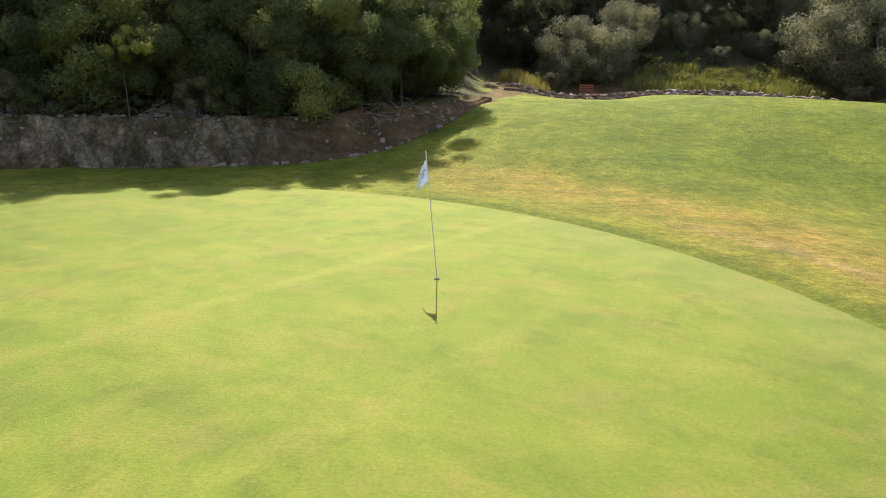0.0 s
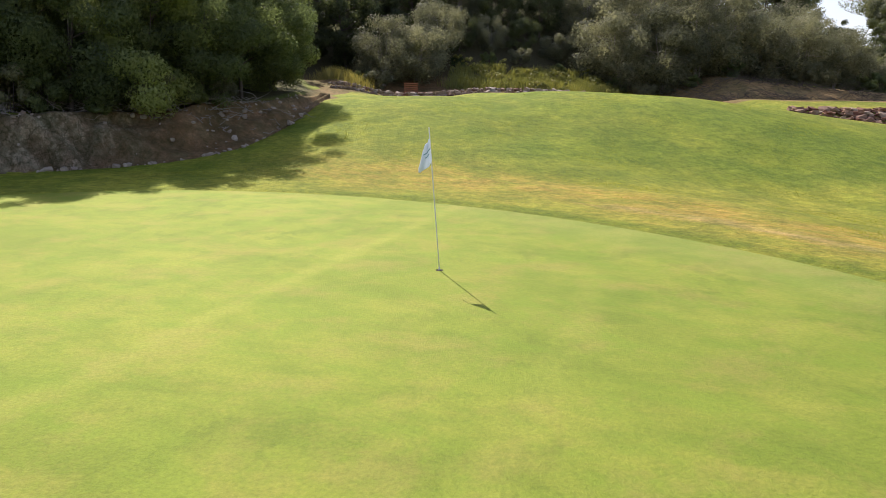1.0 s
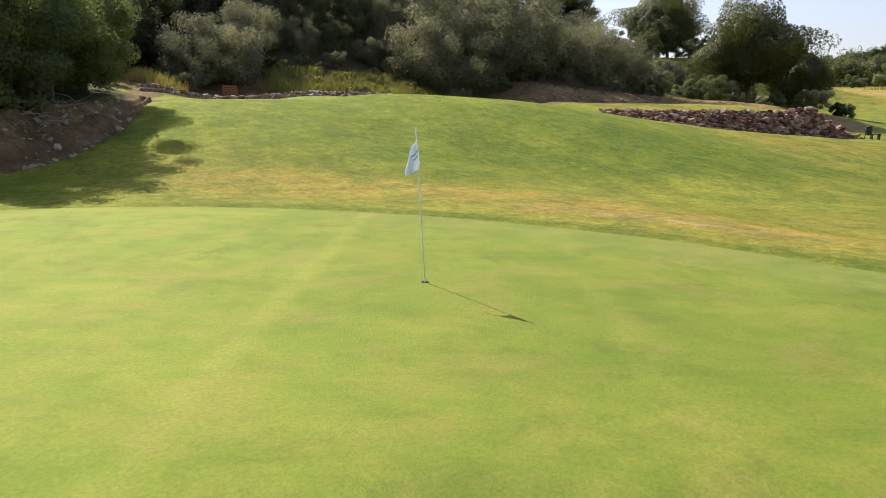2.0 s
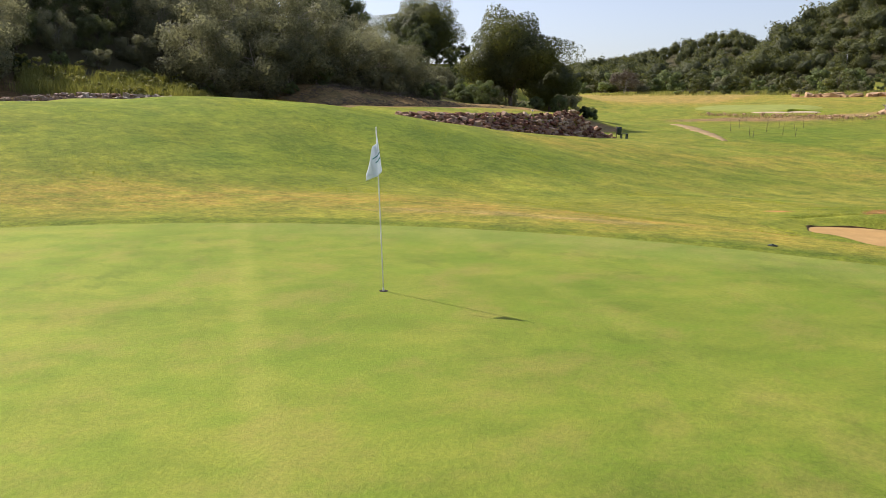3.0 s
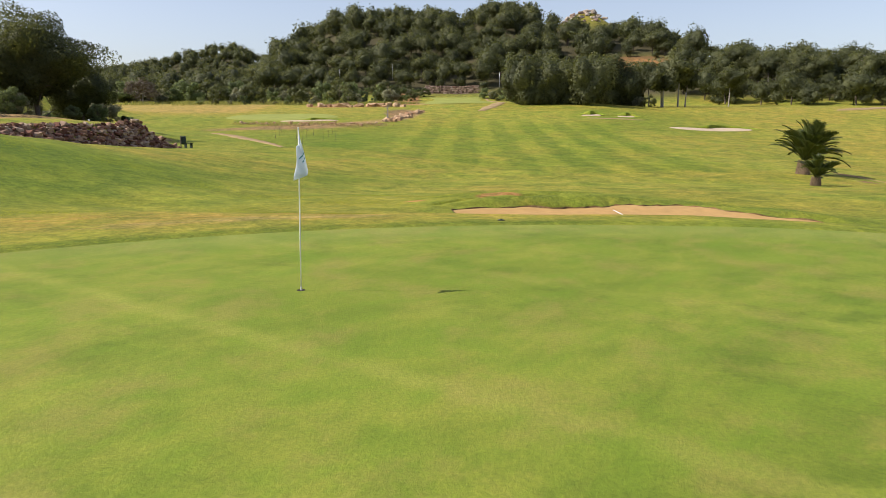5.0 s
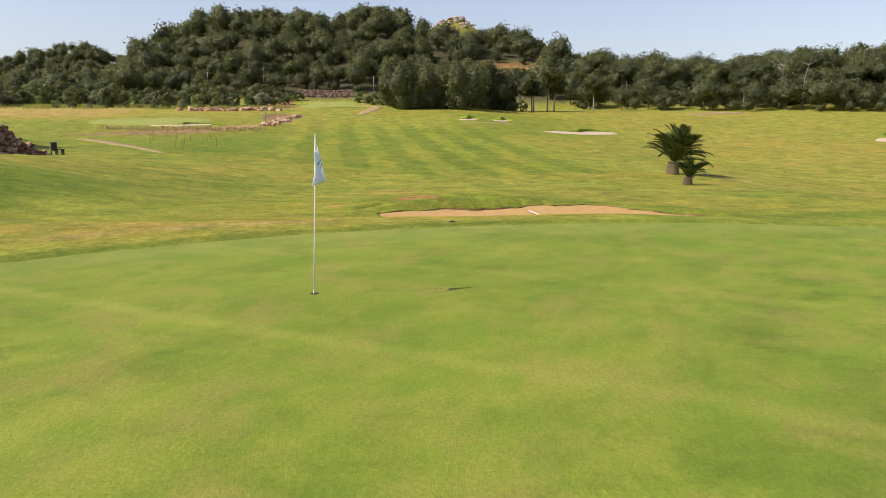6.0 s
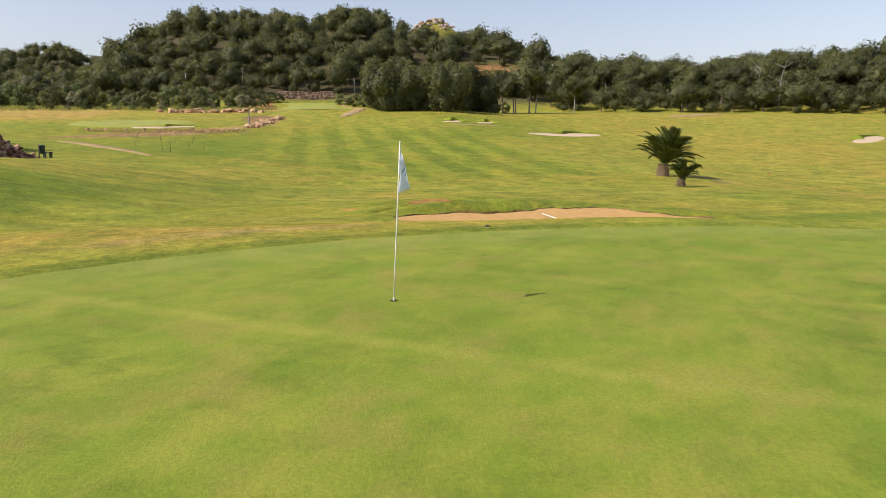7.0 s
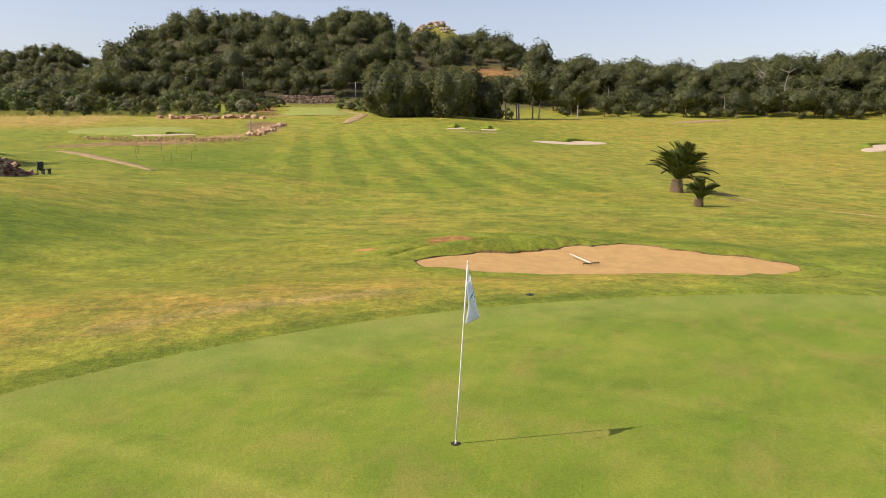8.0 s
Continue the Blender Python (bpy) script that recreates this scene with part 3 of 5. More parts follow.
def build_ground():
    gx, gy = np.meshgrid(steps(0.26, -16, 24, 2400), steps(0.26, -3, 40, 2400))
    gz = lay(gx, gy)
    rough_land = 0.03 * np.sin(gx * 0.9 + 2 * np.sin(gy * 0.31)) * np.sin(gy * 0.8) * smooth(0.5, 4, off_green(gx, gy))
    gz = gz + rough_land
    # the bed of the bunker lies under its sand and lip
    rim = np.linspace(0, 2 * np.pi, 240)
    rx, ry = 15.7 + bunker_edge(rim) * np.cos(rim), 3.3 + bunker_edge(rim) * np.sin(rim)
    box = (gx > 11) & (gx < 22) & (gy > -7) & (gy < 14)
    gap = np.min(np.hypot(gx[box][:, None] - rx, gy[box][:, None] - ry), axis=1)
    gz[box] -= 0.6 * np.where(bunker_rho(gx[box], gy[box]) < 1, 1.0, 1 - smooth(0.75, 1.05, gap))
    d = gy - bank_line(gx)
    face = smooth(-0.1, 0.4, d) * (1 - smooth(0.7, 1.0, d / (np.interp(gx, [-9, -3], [0.8, 3.6]) + 0.3))) * (1 - smooth(0.5, 2.5, gx))
    gz = gz + face * (0.14 * np.sin(gx * 2.3 + np.sin(gy * 3) * 1.5) * np.sin(gy * 2.9 + gx * 0.7) + 0.1 * np.sin(gx * 5.1 + 1.7 * np.sin(gx * 1.3)))
    gz = gz - 0.3 * face * (gx > -25.5)
    n, m = gx.shape
    i, j = np.meshgrid(np.arange(n - 1), np.arange(m - 1), indexing="ij")
    f = np.stack([i * m + j, i * m + j + 1, (i + 1) * m + j + 1, (i + 1) * m + j], -1).reshape(-1, 4)
    ob = part("ground", mesh_np("ground", np.stack([gx, gy, gz], -1).reshape(-1, 3), f, True), GROUND)
    tagged(ob, "rolling golf course turf with dry patches and bare earth", "ground", kind="structure")
    og, ang = off_green(gx, gy), np.degrees(np.arctan2(gy - 8, gx + 5.5))
    r = np.hypot(gx, gy - 12)
    east = smooth(-40, 0, ang) * (1 - smooth(62, 88, ang))
    zone = {}

    def band_of(pts, wide):
        return np.exp(-(near_line(gx, gy, pts) / wide) ** 2)

    # the hayfield below the hill, the scrub below the far green, the bare verge of the lane and the track across it
    hay = smooth(128, 146, gx) * smooth(50, 58, gy) * (1 - smooth(175, 195, gx))
    scrub = [(108, 50), (111, 44), (114, 37), (119, 30), (128, 22), (146, 20)]
    verge = [(180, 27), (215, 29), (256, 31)]
    cross = [(174, 27), (170, 14), (169, 0)]
    zone["dry"] = np.clip(0.95 * np.exp(-((og - 3.6) / 2.4) ** 2) * east + 0.35 * spot(gx, gy, 12, 14, 6, 4) + 0.35 * spot(gx, gy, 40, -28, 14, 8)
                          + 0.35 * smooth(125, 140, gx) * smooth(24, 34, gy) * (1 - smooth(170, 190, gx)) + 0.55 * hay + 0.3 * band_of(scrub, 4) + 0.9 * band_of(cross, 1.3) + 0.4 * spot(gx, gy, 118, 26, 16, 10) + 0.3 * spot(gx, gy, 90, -60, 40, 12) + 0.22 * smooth(45, 80, gx) * smooth(20, 40, -gy) * (1 - smooth(200, 230, gx)) + 0.5 * spot(gx, gy, 168, -86, 10, 20) + 0.3 * spot(gx, gy, 390, -56, 16, 16), 0, 1)
    zone["soil"] = np.clip(0.35 * np.exp(-((og - 2.1) / 1.1) ** 2) * smooth(2, 18, ang) * (1 - smooth(38, 55, ang)) + 1.0 * spot(gx, gy, 18.7, 8.5, 0.75, 0.9) + 0.5 * spot(gx, gy, 18.2, 11.7, 0.5, 0.7) + face
                           + 0.95 * smooth(40.5, 43, gy) * (1 - smooth(52, 56, gy)) * smooth(24, 30, gx) * (1 - smooth(66, 76, gx))
                           + 0.75 * spot(gx, gy, 3.8, 50, 2.4, 4) + 0.5 * (near_line(gx, gy, [(1.2, 38), (1.4, 42), (3, 47), (2.5, 56)]) < 0.8) + smooth(47.0, 48.0, gy - 0.06 * gx) * smooth(1, 3, gx) * (1 - smooth(27, 30, gx)) * (1 - smooth(60, 64, gy))
                           + 0.33 * hay + 0.4 * band_of(scrub, 3.5) + 1.0 * band_of(verge, 5) + 0.7 * band_of([(163, 45), (166, 26)], 2.5) + 0.6 * band_of(cross, 1.2) + 0.3 * spot(gx, gy, 112, 34, 8, 12) + 0.5 * spot(gx, gy, 146, 24, 12, 4) + 0.7 * spot(gx, gy, 185, 24, 6, 5) + 1.2 * spot(gx, gy, 299, -62, 14, 14)
                           + 0.7 * np.exp(-(near_line(gx, gy, [(66, -25), (56, -24), (48, -22)]) / 0.7) ** 2), 0, 1)
    zone["red"] = np.clip(spot(gx, gy, 18.7, 8.5, 2, 2) + spot(gx, gy, 18.2, 11.7, 2) + spot(gx, gy, 299, -62, 22, 22) + 0.55 * band_of(verge, 7) + 0.6 * band_of([(163, 45), (166, 26)], 5) + 0.35 * spot(gx, gy, 150, 66, 12, 16), 0, 1)
    zone["dry"] = np.clip(zone["dry"] + 0.5 * smooth(40, 43, gy) * (1 - smooth(50, 54, gy)) * smooth(26, 32, gx) * (1 - smooth(66, 78, gx)), 0, 1)
    zone["yellow"] = np.clip(0.35 + 0.55 * smooth(14, 34, gx), 0, 1) * (1 - 0.7 * smooth(22, 27, gy) * (1 - smooth(24, 34, gx)))
    zone["chalk"] = smooth(0.0, 0.25, d) * (1 - smooth(1.0, 1.7, d)) * (1 - smooth(-9, -5.5, gx)) * 0.9
    zone["sandy"] = np.clip(0.75 * np.exp(-(near_line(gx, gy, [(64, -24), (52, -24), (40, -24), (33, -23)]) / 0.8) ** 2), 0, 1)
    start = np.interp(gy, [-20, -8, 2, 6, 10, 17, 25, 31], [55, 52, 51, 54.5, 57.5, 62, 66, 70])  # where the mown fairway begins
    fairway = smooth(-1.5, 2.5, gx - start) * smooth(-17, -12, gy) * (1 - smooth(17, 22, gy))
    zone["fairway"] = fairway * (1 - smooth(118, 140, gx))
    behind = spot(gx, gy, 19.6, 5.5, 1.6, 5.0)
    # the narrow ring just off the green paints its edge shadow in deep green
    zone["lush_and_shade"] = np.clip(0.55 * behind + 0.75 * spot(gx, gy, 17.0, 10.6, 1.1, 1.3) + 0.55 * spot(gx, gy, 19.6, -1.5, 1.3, 3.5) + 1.0 * np.exp(-((og - 0.2) / 0.34) ** 2) * east + (0.5 * smooth(20.5, 24, gy) * (1 - smooth(29, 36, gy)) + 0.2 * smooth(27, 33, gy) * (1 - smooth(36, 41, gy))) * smooth(0, 6, gx) * (1 - smooth(20, 34, gx))
                           + 0.5 * band_of([(21, 27), (30, 21), (40, 17)], 4) + 0.42 * smooth(50, 66, gx) * (1 - smooth(130, 155, gx)) * smooth(18, 26, gy) * (1 - smooth(62, 78, gy)) + 0.65 * band_of([(31, 3.5), (26, -0.5), (21, -3), (18.5, -7), (19, -13)], 1.5)
                           + 0.75 * smooth(-1.5, 2.5, gx - start) * (1 - smooth(112, 135, gx)) * smooth(-18, -11, gy) * (1 - smooth(22, 40, gy)) * (0.75 + 0.25 * np.sin(gx * 0.21 + gy * 0.13) * np.sin(gy * 0.37 - gx * 0.06))
                           + 0.5 * smooth(100, 118, gx) * (1 - smooth(150, 160, gx)) * smooth(-46, -34, gy) * (1 - smooth(-18, -6, gy)), 0, 1)
    # leaf litter, plus shade painted below the right-hand pines and behind the tee
    zone["litter"] = np.clip(smooth(2.4, 4.5, d) * (1 - smooth(0.5, 2.0, gx)) + smooth(54, 59, gy) * (1 - smooth(60, 100, gx)) + 0.12 * smooth(41, 44, gy) * smooth(25, 30, gx) * (1 - smooth(55, 65, gx)) + (1 - smooth(9, 14, near_line(gx, gy, [(266, -86), (230, -130), (198, -176)]))) + smooth(245, 270, r) * (gx > 0) * (1 - spot(gx, gy, 299, -62, 14, 14)) * (1 - spot(gx, gy, 390, -56, 16, 16)) + (1 - smooth(-80, -60, gx)), 0, 1)
    for name, values in zone.items():
        ob.data.attributes.new(name, "FLOAT", "POINT").data.foreach_set("value", values.astype(np.float32).ravel())


def earth_bank():
    """The cut bank below the wood: crumbling earth and rock with runnels."""
    x = np.arange(-26, 1.8, 0.11)
    k = np.linspace(0, 1, 22)
    gx, gk = np.meshgrid(x, k, indexing="ij")
    wide = np.interp(gx, [-9, -3], [0.8, 3.6]) * np.interp(gx, [-3, 1.8], [1, 0.45])
    gy = bank_line(gx) - 0.12 + gk * (wide + 0.5)
    gz = height(gx, gy)
    crumble = sum(a * np.sin(gx * f + 3.1 * np.sin(gk * 5 + gx * 0.9 * q)) * np.cos(gk * f * 1.7 + gx * 0.7 + q) for f, a, q in ((1.3, 0.18, 0.3), (3.1, 0.13, 1.1), (6.7, 0.06, 2.0), (13, 0.025, 3.3)))
    runnel = 0.03 * np.abs(np.sin(gx * 3.3 + 1.5 * np.sin(gx * 0.77)))
    body = np.sin(np.pi * np.clip(gk, 0, 1)) ** 0.5
    gy = gy - body * (0.10 + crumble + runnel) * np.interp(gx, [-9, -4], [1, 0.3])
    gz = gz + body * (0.05 + crumble * 0.8)
    n, m = gx.shape
    i, j = np.meshgrid(np.arange(n - 1), np.arange(m - 1), indexing="ij")
    f = np.stack([i * m + j, (i + 1) * m + j, (i + 1) * m + j + 1, i * m + j + 1], -1).reshape(-1, 4)
    ob = part("earth_bank", mesh_np("earth_bank", np.stack([gx, gy, gz], -1).reshape(-1, 3), f, True), GROUND)
    tagged(ob, "crumbling brown and grey earth bank below the wood", "earth bank", kind="structure")
    chalk = 0.95 * (1 - smooth(-9, -4.5, gx)) * (1 - smooth(0.75, 0.98, gk)) + 0.12
    for name, values in (("chalk", chalk), ("soil", np.ones_like(gx)), ("litter", 0.6 * smooth(0.8, 1.0, gk))):
        ob.data.attributes.new(name, "FLOAT", "POINT").data.foreach_set("value", values.astype(np.float32).ravel())


def dish(name, cx, cy, edge, z_of, material, label, category, rings=14, sides=120):
    """A closed patch round (cx, cy), out to edge(angle)."""
    a = np.linspace(0, 2 * np.pi, sides, endpoint=False)
    k = np.linspace(0, 1, rings) ** 0.8
    x, y = cx + k[:, None] * edge(a) * np.cos(a), cy + k[:, None] * edge(a) * np.sin(a)
    v = np.stack([x, y, z_of(x, y, np.broadcast_to(k[:, None], x.shape))], -1).reshape(-1, 3)
    i, j = np.meshgrid(np.arange(rings - 1), np.arange(sides), indexing="ij")
    f = np.stack([i * sides + j, (i + 1) * sides + j, (i + 1) * sides + (j + 1) % sides, i * sides + (j + 1) % sides], -1).reshape(-1, 4)
    ob = part(name, mesh_np(name, v, f, True), material)
    return tagged(ob, label, category, kind="structure")


build_ground()
earth_bank()
dish("putting_green", -5.5, 8.0, lambda a: green_edge(a) + 0.03, lambda x, y, k: height(x, y) + 0.004 - 0.012 * (k > 0.99), GREEN, "closely mown yellow-green putting green with worn patches", "putting green", 60, 260)
turf_ob = bpy.data.objects["putting_green"]
spread = arrays(turf_ob.data)[0]
pale_rim = smooth(-2.4, -0.7, off_green(spread[:, 0], spread[:, 1])) * smooth(0, 4, spread[:, 0])
turf_ob.data.attributes.new("rim", "FLOAT", "POINT").data.foreach_set("value", pale_rim.astype(np.float32))


def sand_level(x, y, k):
    rise = 0.15 * smooth(16.6, 18.7, x) * (1 - smooth(2.5, 7, y))
    return -1.09 + side_fall(y) + rise + 0.02 * k ** 4 + 0.02 * np.sin(x * 3.1) * np.sin(y * 2.3)


dish("bunker_sand", 15.7, 3.3, bunker_edge, sand_level, SAND, "orange-brown raked sand in a greenside bunker", "bunker", 30, 160)


def grass_lip():
    """Turf lip that hangs a little over the sand."""
    a = np.linspace(0, 2 * np.pi, 320, endpoint=False)
    r = bunker_edge(a)
    rows = []
    for out, up in ((-0.05, -0.55), (-0.03, -0.27), (0.06, -0.19), (0.3, -0.08), (0.55, -0.01), (0.8, 0.03), (1.05, 0.02), (1.25, 0.01), (1.4, -0.02), (1.5, -0.08)):
        wob = 0.05 * np.sin(a * 13) + 0.03 * np.sin(a * 29 + 2) + 0.02 * np.sin(a * 61)
        x, y = 15.7 + (r + out + wob) * np.cos(a), 3.3 + (r + out + wob) * np.sin(a)
        xo, yo = 15.7 + (r + max(out, 0.0)) * np.cos(a), 3.3 + (r + max(out, 0.0)) * np.sin(a)
        z = height(xo, yo) + 0.03 + up + 0.4 * wob
        if -0.04 < out < 1.0:
            z = np.maximum(z, sand_level(x, y, 1) + 0.03 + 0.02 * np.sin(a * 37))
        rows.append(np.stack([x, y, z], -1))
    v = np.stack(rows)
    n, m = v.shape[:2]
    i, j = np.meshgrid(np.arange(n - 1), np.arange(m), indexing="ij")
    f = np.stack([i * m + j, (i + 1) * m + j, (i + 1) * m + (j + 1) % m, i * m + (j + 1) % m], -1).reshape(-1, 4)
    ob = part("bunker_lip", mesh_np("bunker_lip", v.reshape(-1, 3), f, True), GROUND)
    tagged(ob, "uneven turf lip round the greenside bunker", "bunker lip", kind="structure")
    lush_and_shade = np.repeat([0.2, 0.5, 0.35, 0.25, 0.3, 0.35, 0.35, 0.3, 0.2, 0.2], m).astype(np.float32)
    ob.data.attributes.new("lush_and_shade", "FLOAT", "POINT").data.foreach_set("value", lush_and_shade)
    soil = np.repeat([0.8, 0.5, 0.1, 0, 0, 0, 0, 0, 0, 0], m).astype(np.float32)
    ob.data.attributes.new("soil", "FLOAT", "POINT").data.foreach_set("value", soil)
    warm = np.full(n * m, 0.5, np.float32)
    ob.data.attributes.new("yellow", "FLOAT", "POINT").data.foreach_set("value", warm)


grass_lip()


# ---- flagstick and hole ----
def flagstick():
    top, foot = np.array([-0.205, 11.92, 2.13]), np.array([0.0, 12.0, 0.0])
    way = (top - foot) / np.linalg.norm(top - foot)
    ob = thing("flagstick", "white flagstick with a limp white flag standing in the hole", "flagstick", pose(*foot))
    rod("pole", way * -0.1, way * 2.13, 0.009, 0.0078, WHITE, ob, "thin white pole")
    rod("ferrule", way * 0.0, way * 0.05, 0.013, 0.012, WHITE, ob)
    rod("tip", way * 2.12, way * 2.155, 0.010, 0.008, WHITE, ob)
    # cloth hangs limp below the tip, gathered in one open fold to the windward side
    nu, nv = 30, 26
    u, v = np.meshgrid(np.linspace(0, 1, nu), np.linspace(0, 1, nv), indexing="ij")
    k = np.linspace(0, 1, 5)
    fx = np.interp(u, k, [0, -0.01, -0.055, -0.115, -0.165])
    fy = np.interp(u, k, [0, -0.06, -0.12, -0.10, 0.01])
    down = 0.004 + v * 0.37 + u * (0.20 + 0.05 * v)
    full = 0.06 + 1.2 * np.clip(down / 0.55, 0, 1) ** 1.25
    fx, fy = fx * full + 0.012 * np.sin(u * 16 + v * 5) * u, fy * full + 0.012 * np.cos(u * 13 + v * 6) * u
    p = np.stack([fx, fy, -down], -1) + way * 2.12 - (way * [1, 1, 0]) * down[..., None]
    i, j = np.meshgrid(np.arange(nu - 1), np.arange(nv - 1), indexing="ij")
    f = np.stack([i * nv + j, (i + 1) * nv + j, (i + 1) * nv + j + 1, i * nv + j + 1], -1).reshape(-1, 4)
    cloth = part("flag", mesh_np("flag", p.reshape(-1, 3), f, True), CLOTH, ob, "limp white cloth flag with faint teal print")
    solid = cloth.modifiers.new("cloth", "SOLIDIFY")
    solid.thickness, solid.offset = 0.003, 0
    nrm = np.cross(np.gradient(p, axis=0), np.gradient(p, axis=1))
    nrm /= np.linalg.norm(nrm, axis=2)[..., None] + 1e-9
    for row, (a, b) in enumerate(((0.42, 0.9), (0.5, 0.82))):
        jj = int((0.42 + 0.14 * row) * nv)
        ii = range(int(a * nu), int(b * nu))
        for sgn in (1, -1):
            q = np.array([[p[n, jj] + nrm[n, jj] * 0.004 * sgn, p[n, jj + 1] * 0.3 + p[n, jj] * 0.7 + (p[n, jj + 1] - p[n, jj]) * 0.6 + nrm[n, jj] * 0.004 * sgn] for n in ii]).reshape(-1, 3)
            fq = np.array([[2 * n, 2 * n + 2, 2 * n + 3, 2 * n + 1] for n in range(len(ii) - 1)])
            part("print_bar", mesh_np("print_bar", q, fq, True), TEAL, cloth, "teal bar of print")


flagstick()
hole = thing("golf_hole", "round cut hole with bare earth sides in the green", "golf hole", pose(0, 12, 0.004))
a = np.linspace(0, 2 * np.pi, 40, endpoint=False)
ring = [np.stack([r * np.cos(a), r * np.sin(a), np.full(40, z)], -1) for r, z in ((0.058, 0.004), (0.054, 0.004), (0.054, -0.03))]
i, j = np.meshgrid(np.arange(2), np.arange(40), indexing="ij")
rim_faces = np.stack([i * 40 + j, (i + 1) * 40 + j, (i + 1) * 40 + (j + 1) % 40, i * 40 + (j + 1) % 40], -1).reshape(-1, 4)
part("rim", mesh_np("rim", np.concatenate(ring), rim_faces), HOLE, hole, "thin dark earth rim")
# flat disc over the turf; its dark colour stands in for shade inside the hole
bm = bmesh.new()
bmesh.ops.create_circle(bm, cap_ends=True, segments=40, radius=0.0545)
part("hole_shade", bm, HOLE, hole, "flat dark disc painted as the shade inside the hole").matrix_basis = pose(0, 0, 0.003)


def rake(at, length=1.75):
    ob = thing("bunker_rake", "bunker rake with a white handle lying in the sand", "rake", at)
    rod("handle", (0, 0, 0.03), (length, 0, 0.055), 0.016, 0.016, WHITE, ob, "white handle")
    rod("head", (0, -0.3, 0.035), (0, 0.3, 0.035), 0.018, 0.018, DARK, ob, "dark rake head")
    tooth = mesh_np("tooth", *tube([(0, 0, 0.04), (0, 0, 0.0), (0, 0, -0.06)], [0.008, 0.007, 0.003], 5))
    for k in range(11):
        part("tooth", tooth, DARK, ob).matrix_basis = pose(0, -0.28 + 0.056 * k, 0)


rake(pose(15.25, 4.3, -0.98, 0, 0, 4))

# ---- trees and shrubs ----
def unit(v):
    return v / (np.linalg.norm(v, axis=1)[:, None] + 1e-9)


def leaf_cloud(rng, centres, radii, count, size, flat=0.8, lean=0.45, long=0.55):
    """Corners and triangles of many small leaves round clump centres."""
    w = radii ** 2.2
    pick = rng.choice(len(centres), count, p=w / w.sum())
    d = rng.normal(size=(count, 3))
    d /= np.linalg.norm(d, axis=1)[:, None]
    dist = radii[pick] * rng.random(count) ** 0.45
    c = centres[pick] + d * dist[:, None] * [1, 1, flat]
    n = d + rng.normal(size=(count, 3)) * lean
    n /= np.linalg.norm(n, axis=1)[:, None]
    t = np.cross(n, rng.normal(size=(count, 3)))
    t /= np.linalg.norm(t, axis=1)[:, None] + 1e-9
    b = np.cross(n, t)
    s = (size * rng.uniform(0.55, 1.5, count))[:, None]
    v = np.stack([c + t * s, c - t * s * 0.8 + b * s * long, c - t * s - b * s * long], 1).reshape(-1, 3)
    out = unit(c - centres.mean(0))
    soft = unit(d * 0.6 + out * 0.35 + n * 0.8)
    return np.hstack([v, np.repeat(soft, 3, axis=0)]), np.arange(count * 3).reshape(-1, 3)


def crown_points(rng, count, width, low, high, shape="round"):
    """Clump centres over the outside of a crown, uneven, with gaps."""
    d = rng.normal(size=(count, 3))
    d /= np.linalg.norm(d, axis=1)[:, None]
    if shape != "bush":
        d[:, 2] = np.where(d[:, 2] < -0.55, -d[:, 2], d[:, 2])
    k = rng.uniform(0.5, 0.95, count) ** 0.8
    lop = 1 + 0.28 * np.sin(np.arctan2(d[:, 1], d[:, 0]) * 2 + rng.uniform(0, 6)) * rng.uniform(0.4, 1)
    c = d * (k * lop)[:, None] * [width / 2, width / 2, (high - low) / 2]
    if shape == "pine":
        c[:, 2] = np.round(c[:, 2] * 1.3) / 1.3 + rng.normal(0, 0.1, count)
    return c + [0, 0, (high + low) / 2]


def dome(rng, width, low, high, leaves, leaf, core=2, lumps=44, swell=0.32):
    """A full crown in one billowing mass with loose sprays over it; corners carry normals."""
    m = unit(rng.normal(size=(lumps, 3)) + [0, 0, 0.25])
    k, amp = rng.uniform(12, 34, lumps), swell * rng.uniform(0.5, 1.3, lumps)
    size = np.array([width / 2, width / 2 * rng.uniform(0.85, 1.1), (high - low) / 2])
    mid = np.array([0, 0, (high + low) / 2])

    probe = unit(rng.normal(size=(500, 3)))
    most = 0.7 + np.quantile((amp * np.exp(k * (probe @ m.T - 1))).sum(1), 0.8)

    def skin(d):
        w = amp * np.exp(k * (d @ m.T - 1))
        r = (0.7 + w.sum(1)) / (0.97 * most)
        slope = (w * k) @ m / most
        slope -= (slope * d).sum(1)[:, None] * d
        n = unit((d * r[:, None] - slope * 0.55) / size)
        return d * r[:, None], n

    bm = bmesh.new()
    bmesh.ops.create_icosphere(bm, subdivisions=core, radius=1.0)
    bm.verts.ensure_lookup_table()
    d = unit(np.array([p.co[:] for p in bm.verts]))
    f = np.array([[p.index for p in q.verts] for q in bm.faces])
    bm.free()
    p, n = skin(d)
    body = np.hstack([p * 0.66 * rng.uniform(0.85, 1.1, (len(p), 1)) * size + mid, n])
    d = unit(rng.normal(size=(leaves, 3)))
    p, n = skin(d)
    c = p * (0.99 - 0.38 * rng.random((leaves, 1)) ** 1.6) * size + mid
    g = unit(n + rng.normal(size=(leaves, 3)) * 0.6)
    t = unit(np.cross(g, rng.normal(size=(leaves, 3))))
    b = np.cross(g, t)
    s = (leaf * rng.uniform(0.6, 1.5, leaves))[:, None]
    v = np.stack([c + t * s, c - t * s * 0.8 + b * s * 0.7, c - t * s - b * s * 0.7], 1).reshape(-1, 3)
    soft = unit(n + rng.normal(size=(leaves, 3)) * 0.22)
